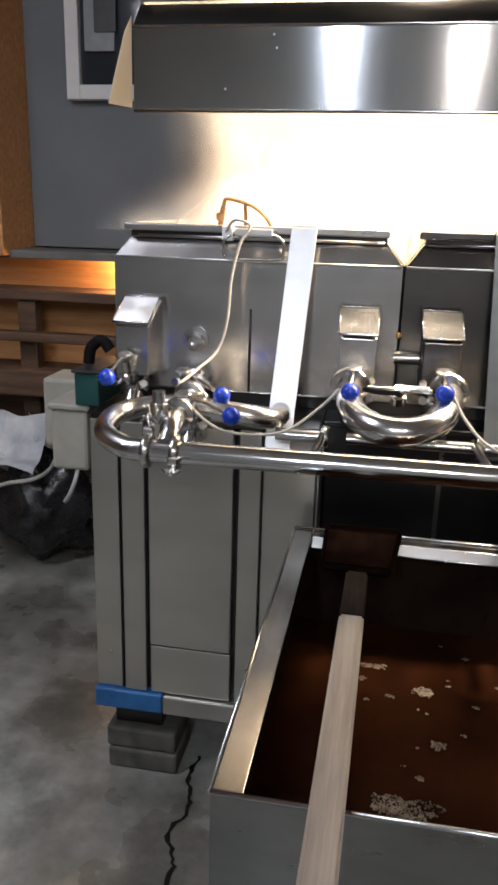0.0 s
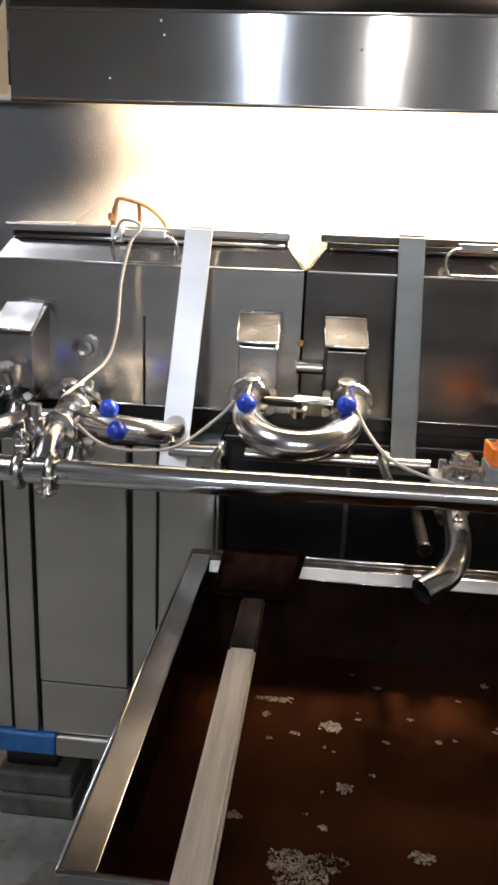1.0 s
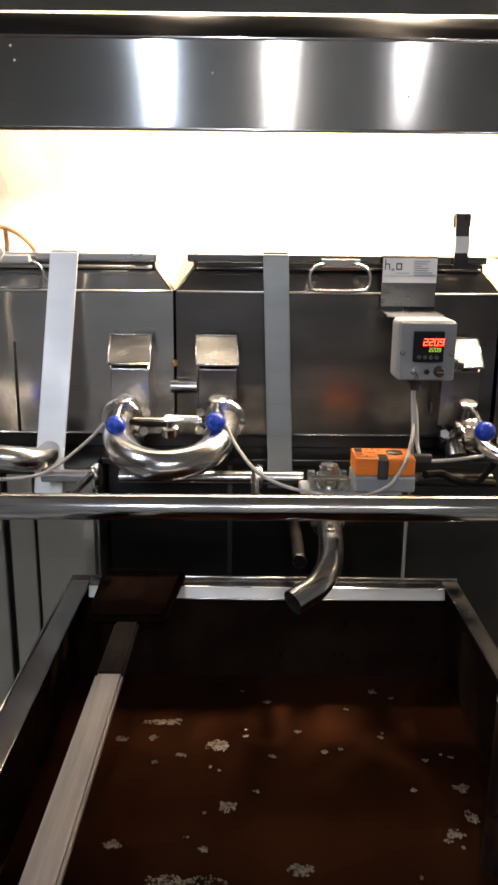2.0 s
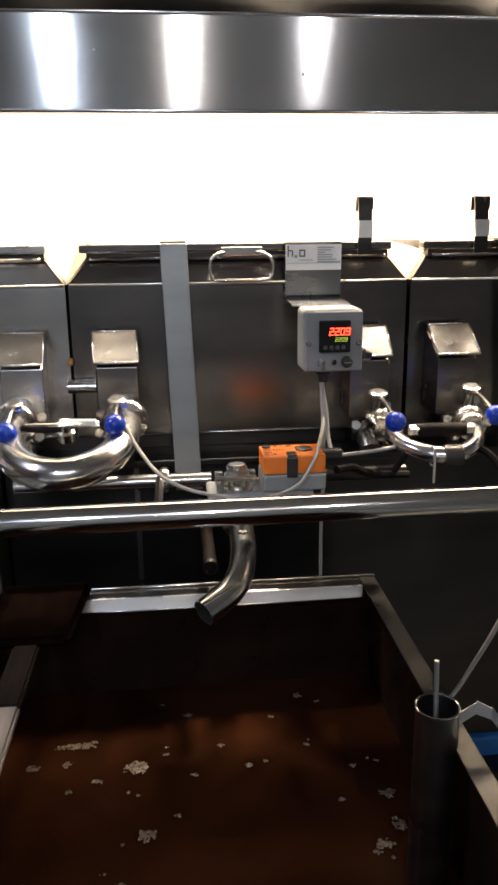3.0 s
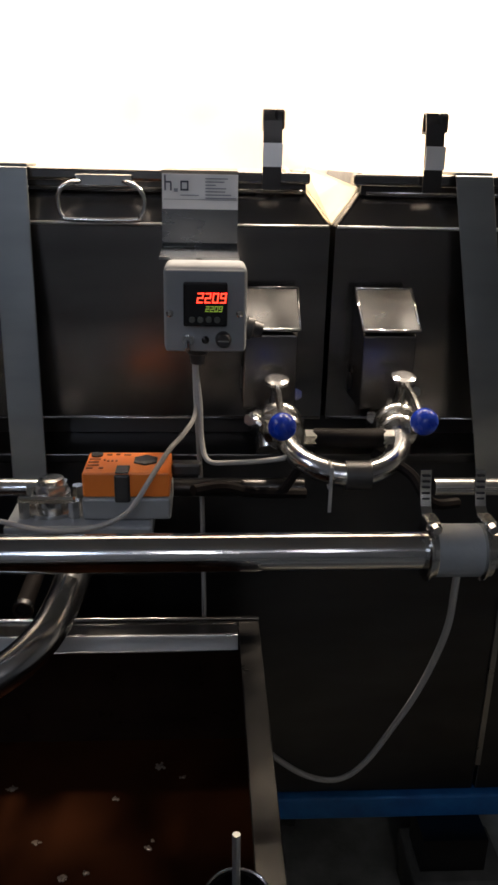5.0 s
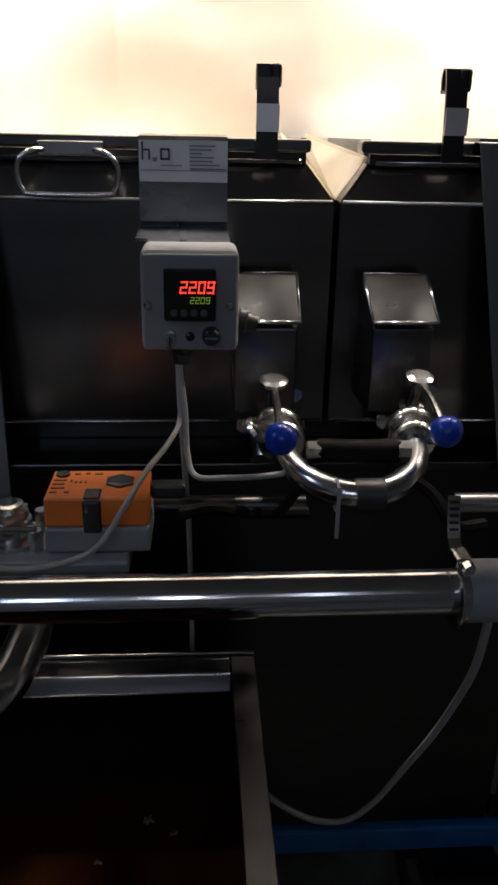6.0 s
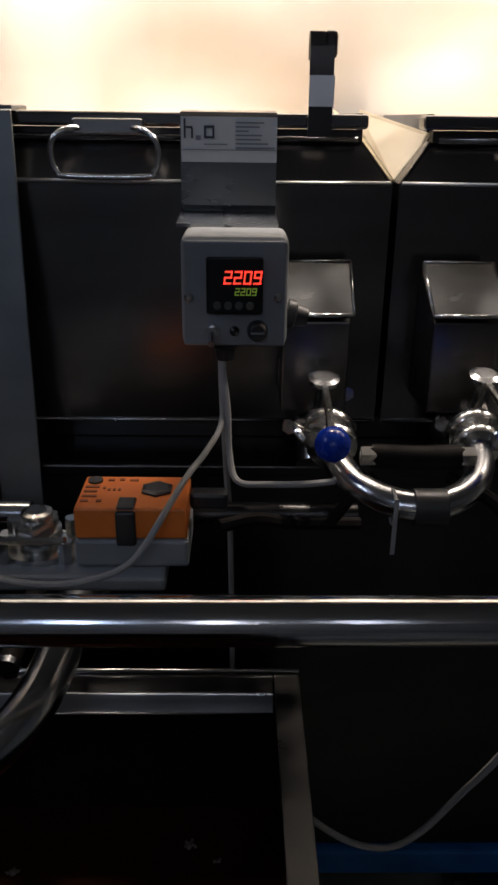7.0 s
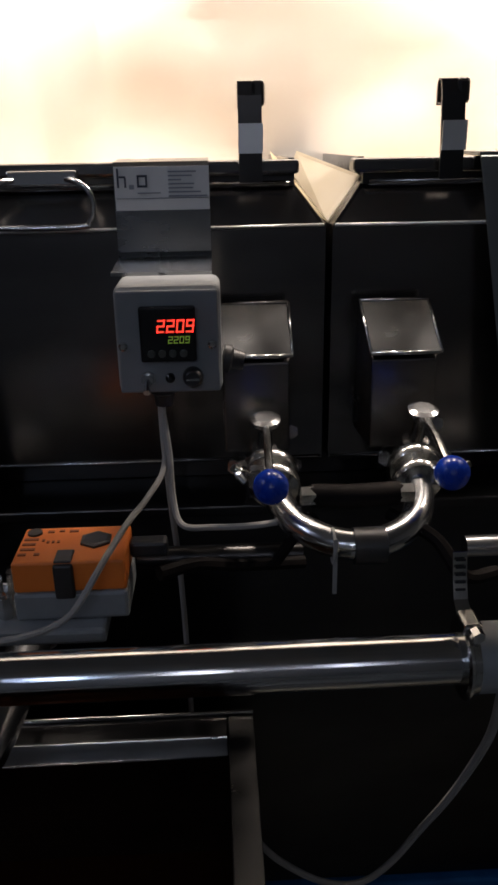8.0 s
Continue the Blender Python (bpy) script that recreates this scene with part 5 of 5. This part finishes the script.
# ---- things at the far left end ----
def left_end():
    b_ = thing("blower_box", (-0.522, 1.55, 0.63), "beige enamel blower box bolted to the evaporator end", "box")
    boxpart("case", (-0.547, -0.467, 1.50, 1.62, 0.615, 0.742), BEIGE, b_, bevel=0.008)
    boxpart("lid", (-0.552, -0.462, 1.495, 1.625, 0.743, 0.756), BEIGE, b_, bevel=0.004)
    boxpart("rear_case", (-0.622, -0.532, 1.63, 1.74, 0.62, 0.775), BEIGE, b_, bevel=0.008)
    boxpart("bracket", (-0.467, -0.408, 1.52, 1.60, 0.66, 0.70), STEEL_BODY, b_)
    t = thing("motor_box", (-0.462, 1.52, 0.74), "dark teal motor box beside the pan", "box")
    boxpart("case", (-0.488, -0.437, 1.49, 1.64, 0.757, 0.822), TEAL, t, bevel=0.004)
    boxpart("top", (-0.492, -0.434, 1.485, 1.645, 0.823, 0.83), BLACK, t, bevel=0.002)
    bm = B()
    sweep(bm, catmull([(-0.484, 1.56, 0.83), (-0.477, 1.56, 0.862), (-0.454, 1.56, 0.878), (-0.437, 1.56, 0.86)], 6), 0.012, 12)
    part("hose", bm, RUBBER, t, "thick black hose end")
    cable("motor_cable", [(-0.497, 1.53, 0.64), (-0.496, 1.50, 0.60), (-0.507, 1.49, 0.565), (-0.522, 1.50, 0.545)], 0.005, "pale cable hanging under the blower box")
    # black bag and papers on the floor beyond
    bm = B()
    c = Vector((-0.98, 2.32, 0.20))
    ball(bm, c, 0.19, 4, (1.05, 0.8, 1.0))
    for v in bm.verts:
        q = v.co * 9
        v.co += (v.co - c) * (0.28 * noise.noise(q) + 0.13 * noise.noise(q * 2.6))
        v.co.z = max(v.co.z, 0.004)
    bag = thing("bin_bag", (-0.98, 2.32, 0), "crumpled glossy black bin bag on the concrete floor", "bag")
    part("bag_body", bm, BAG, bag)
    bm = B()
    lathe(bm, (-0.93, 2.36, 0.34), (0.2, 0.1, 1), [(0, 0.07), (0.03, 0.035), (0.05, 0.022), (0.07, 0.04), (0.10, 0.065), (0.102, 0.05)], 14)
    for v in bm.verts:
        v.co += Vector((1, 1, 0)) * 0.02 * noise.noise(v.co * 24)
    part("tied_neck", bm, BAG, bag)
    for i, (x, y, z, sz) in enumerate(((-1.00, 2.20, 0.42, 0.10), (-1.12, 2.24, 0.40, 0.08), (-0.93, 2.30, 0.43, 0.06))):
        bm = B()
        bmesh.ops.create_grid(bm, x_segments=12, y_segments=12, size=sz, matrix=pose(x, y, z, 35, 15 * i, 30 * i))
        for v in bm.verts:
            v.co += Vector((0, 0, 1)) * 0.06 * noise.noise(v.co * 13 + Vector((i * 7, 0, 0)))
        bmesh.ops.solidify(bm, geom=list(bm.faces), thickness=0.001)
        pp = part("crumpled_paper", bm, PAPER)
        tagged(pp, "crumpled pale paper on the black bag", "paper", "papers")
    cable("loose_cable", [(-1.05, 2.1, 0.30), (-0.96, 2.08, 0.34), (-0.88, 2.08, 0.36), (-0.82, 2.06, 0.40), (-0.78, 2.05, 0.46)], 0.006, "pale loose cable over the bag")


def rim_tool():
    g = thing("drain_bracket", (-0.17, 1.6, 1.11), "rusty bent bracket standing on the pan rim", "bracket")
    y = 1.595
    pts = [(-0.222, y, 1.098), (-0.218, y, 1.12), (-0.214, y, 1.145), (-0.208, y, 1.158), (-0.185, y, 1.155), (-0.155, y, 1.145), (-0.13, y, 1.125), (-0.115, y, 1.100)]
    bm = B()
    sweep(bm, catmull(pts, 5), [0.0055] * 10 + [0.004] * (5 * 7 + 1 - 10), 8)
    part("arm", bm, RUST, g)
    bm = B()
    sweep(bm, [(-0.172, y, 1.150), (-0.170, y, 1.125), (-0.172, y, 1.098)], 0.004, 8)
    part("prong", bm, RUST, g)
    bm = B()
    lathe(bm, (-0.2205, y, 1.118), (0, 0, 1), [(0, 0.006), (0.004, 0.008), (0.012, 0.008), (0.015, 0.006)], 10)
    part("nut", bm, RUST, g)
    cl = thing("probe_clip", (-0.18, 1.478, 1.09), "small white clip holding the probe on the rim", "clip")
    boxpart("block", (-0.190, -0.170, 1.472, 1.487, 1.086, 1.112), WHITE_PAINT, cl, bevel=0.002)
    boxpart("holder", (-0.168, -0.10, 1.475, 1.487, 1.095, 1.108), STEEL_STRAP, cl, bevel=0.002)


RUST = plain("rusty_iron", (0.10, 0.055, 0.025), (0.25, 0.15, 0.07), 0.6, 40, bmp=0.3)

room()
back_corner()
evaporator()
PAN_A = pan(-0.398, 0.132, "stainless syrup pan with a bright front and steaming sap", STEEL_PAN, RIM_BRIGHT)
bm = B()
sweep(bm, [(-0.137, PAN_Y - 0.0005, 0.81), (-0.137, PAN_Y - 0.0005, 0.965)], 0.0025, 6)
part("weld_seam", bm, STEEL_DARK, PAN_A)
# pans B to D: dimmer reflections stand in the darker skin and rim colours
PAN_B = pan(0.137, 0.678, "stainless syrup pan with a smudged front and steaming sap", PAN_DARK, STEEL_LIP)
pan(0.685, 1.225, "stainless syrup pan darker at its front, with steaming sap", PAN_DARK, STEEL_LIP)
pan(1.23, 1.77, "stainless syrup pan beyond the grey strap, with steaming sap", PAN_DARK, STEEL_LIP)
for bx, dx in ((-0.372, -0.008), (0.029, 0.003), (0.171, 0.004), (0.571, 0.0), (0.710, 0.004)):
    # boxes follow their pan's tone; the leftmost lid's bright reflection is in its colour
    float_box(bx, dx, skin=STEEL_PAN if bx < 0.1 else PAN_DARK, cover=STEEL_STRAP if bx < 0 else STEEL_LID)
joint_flap(0.1345, 0.008, 1.138)
joint_flap(0.6815, -0.03, 1.116)
straps()
wire_handle(-0.187, -0.078, PAN_A)
wire_handle(0.358, 0.456, PAN_B)
hook(0.594, 0.022, 0.0)
hook(0.785, 0.022, -0.02)
pipework()
controller()
actuator()
cables()
hood()
steam_bank("steam_back", 1.95, STEAM_BACK, 0.07, 2.0, "thick bright steam rising under the hood")
STEAM_FRONT = steam_bank("steam_front", 1.78, STEAM_MID, 0.05, 7.0, "thin drifting steam above the sap")
rim_tool()
tank()
FOAM_PATCHES = foam_patches()
paddle()
tank_tube()
left_end()


def motions():
    """Foam drifts slowly across the tank; the thin steam drifts and rises."""
    for ob in FOAM_PATCHES:
        x, y, z = ob.location
        v = min(0.006, max(0.0, (0.56 - x) / 7.0))
        wob = 0.002 * math.sin(x * 90)
        walk(ob, [(t, pose(x + v * (t - 1.5), y + wob * t / 8, z, 0, 0, t * 0.8)) for t in (0.0, 2.0, 4.0, 6.0, 8.0)])
    x, y, z = STEAM_FRONT.location
    walk(STEAM_FRONT, [(t, pose(x + 0.02 * t, y, z + 0.01 * math.sin(t), 0, 0, 0)) for t in (0.0, 1.0, 2.0, 3.0, 4.0, 5.0, 6.0, 7.0, 8.0)])


motions()
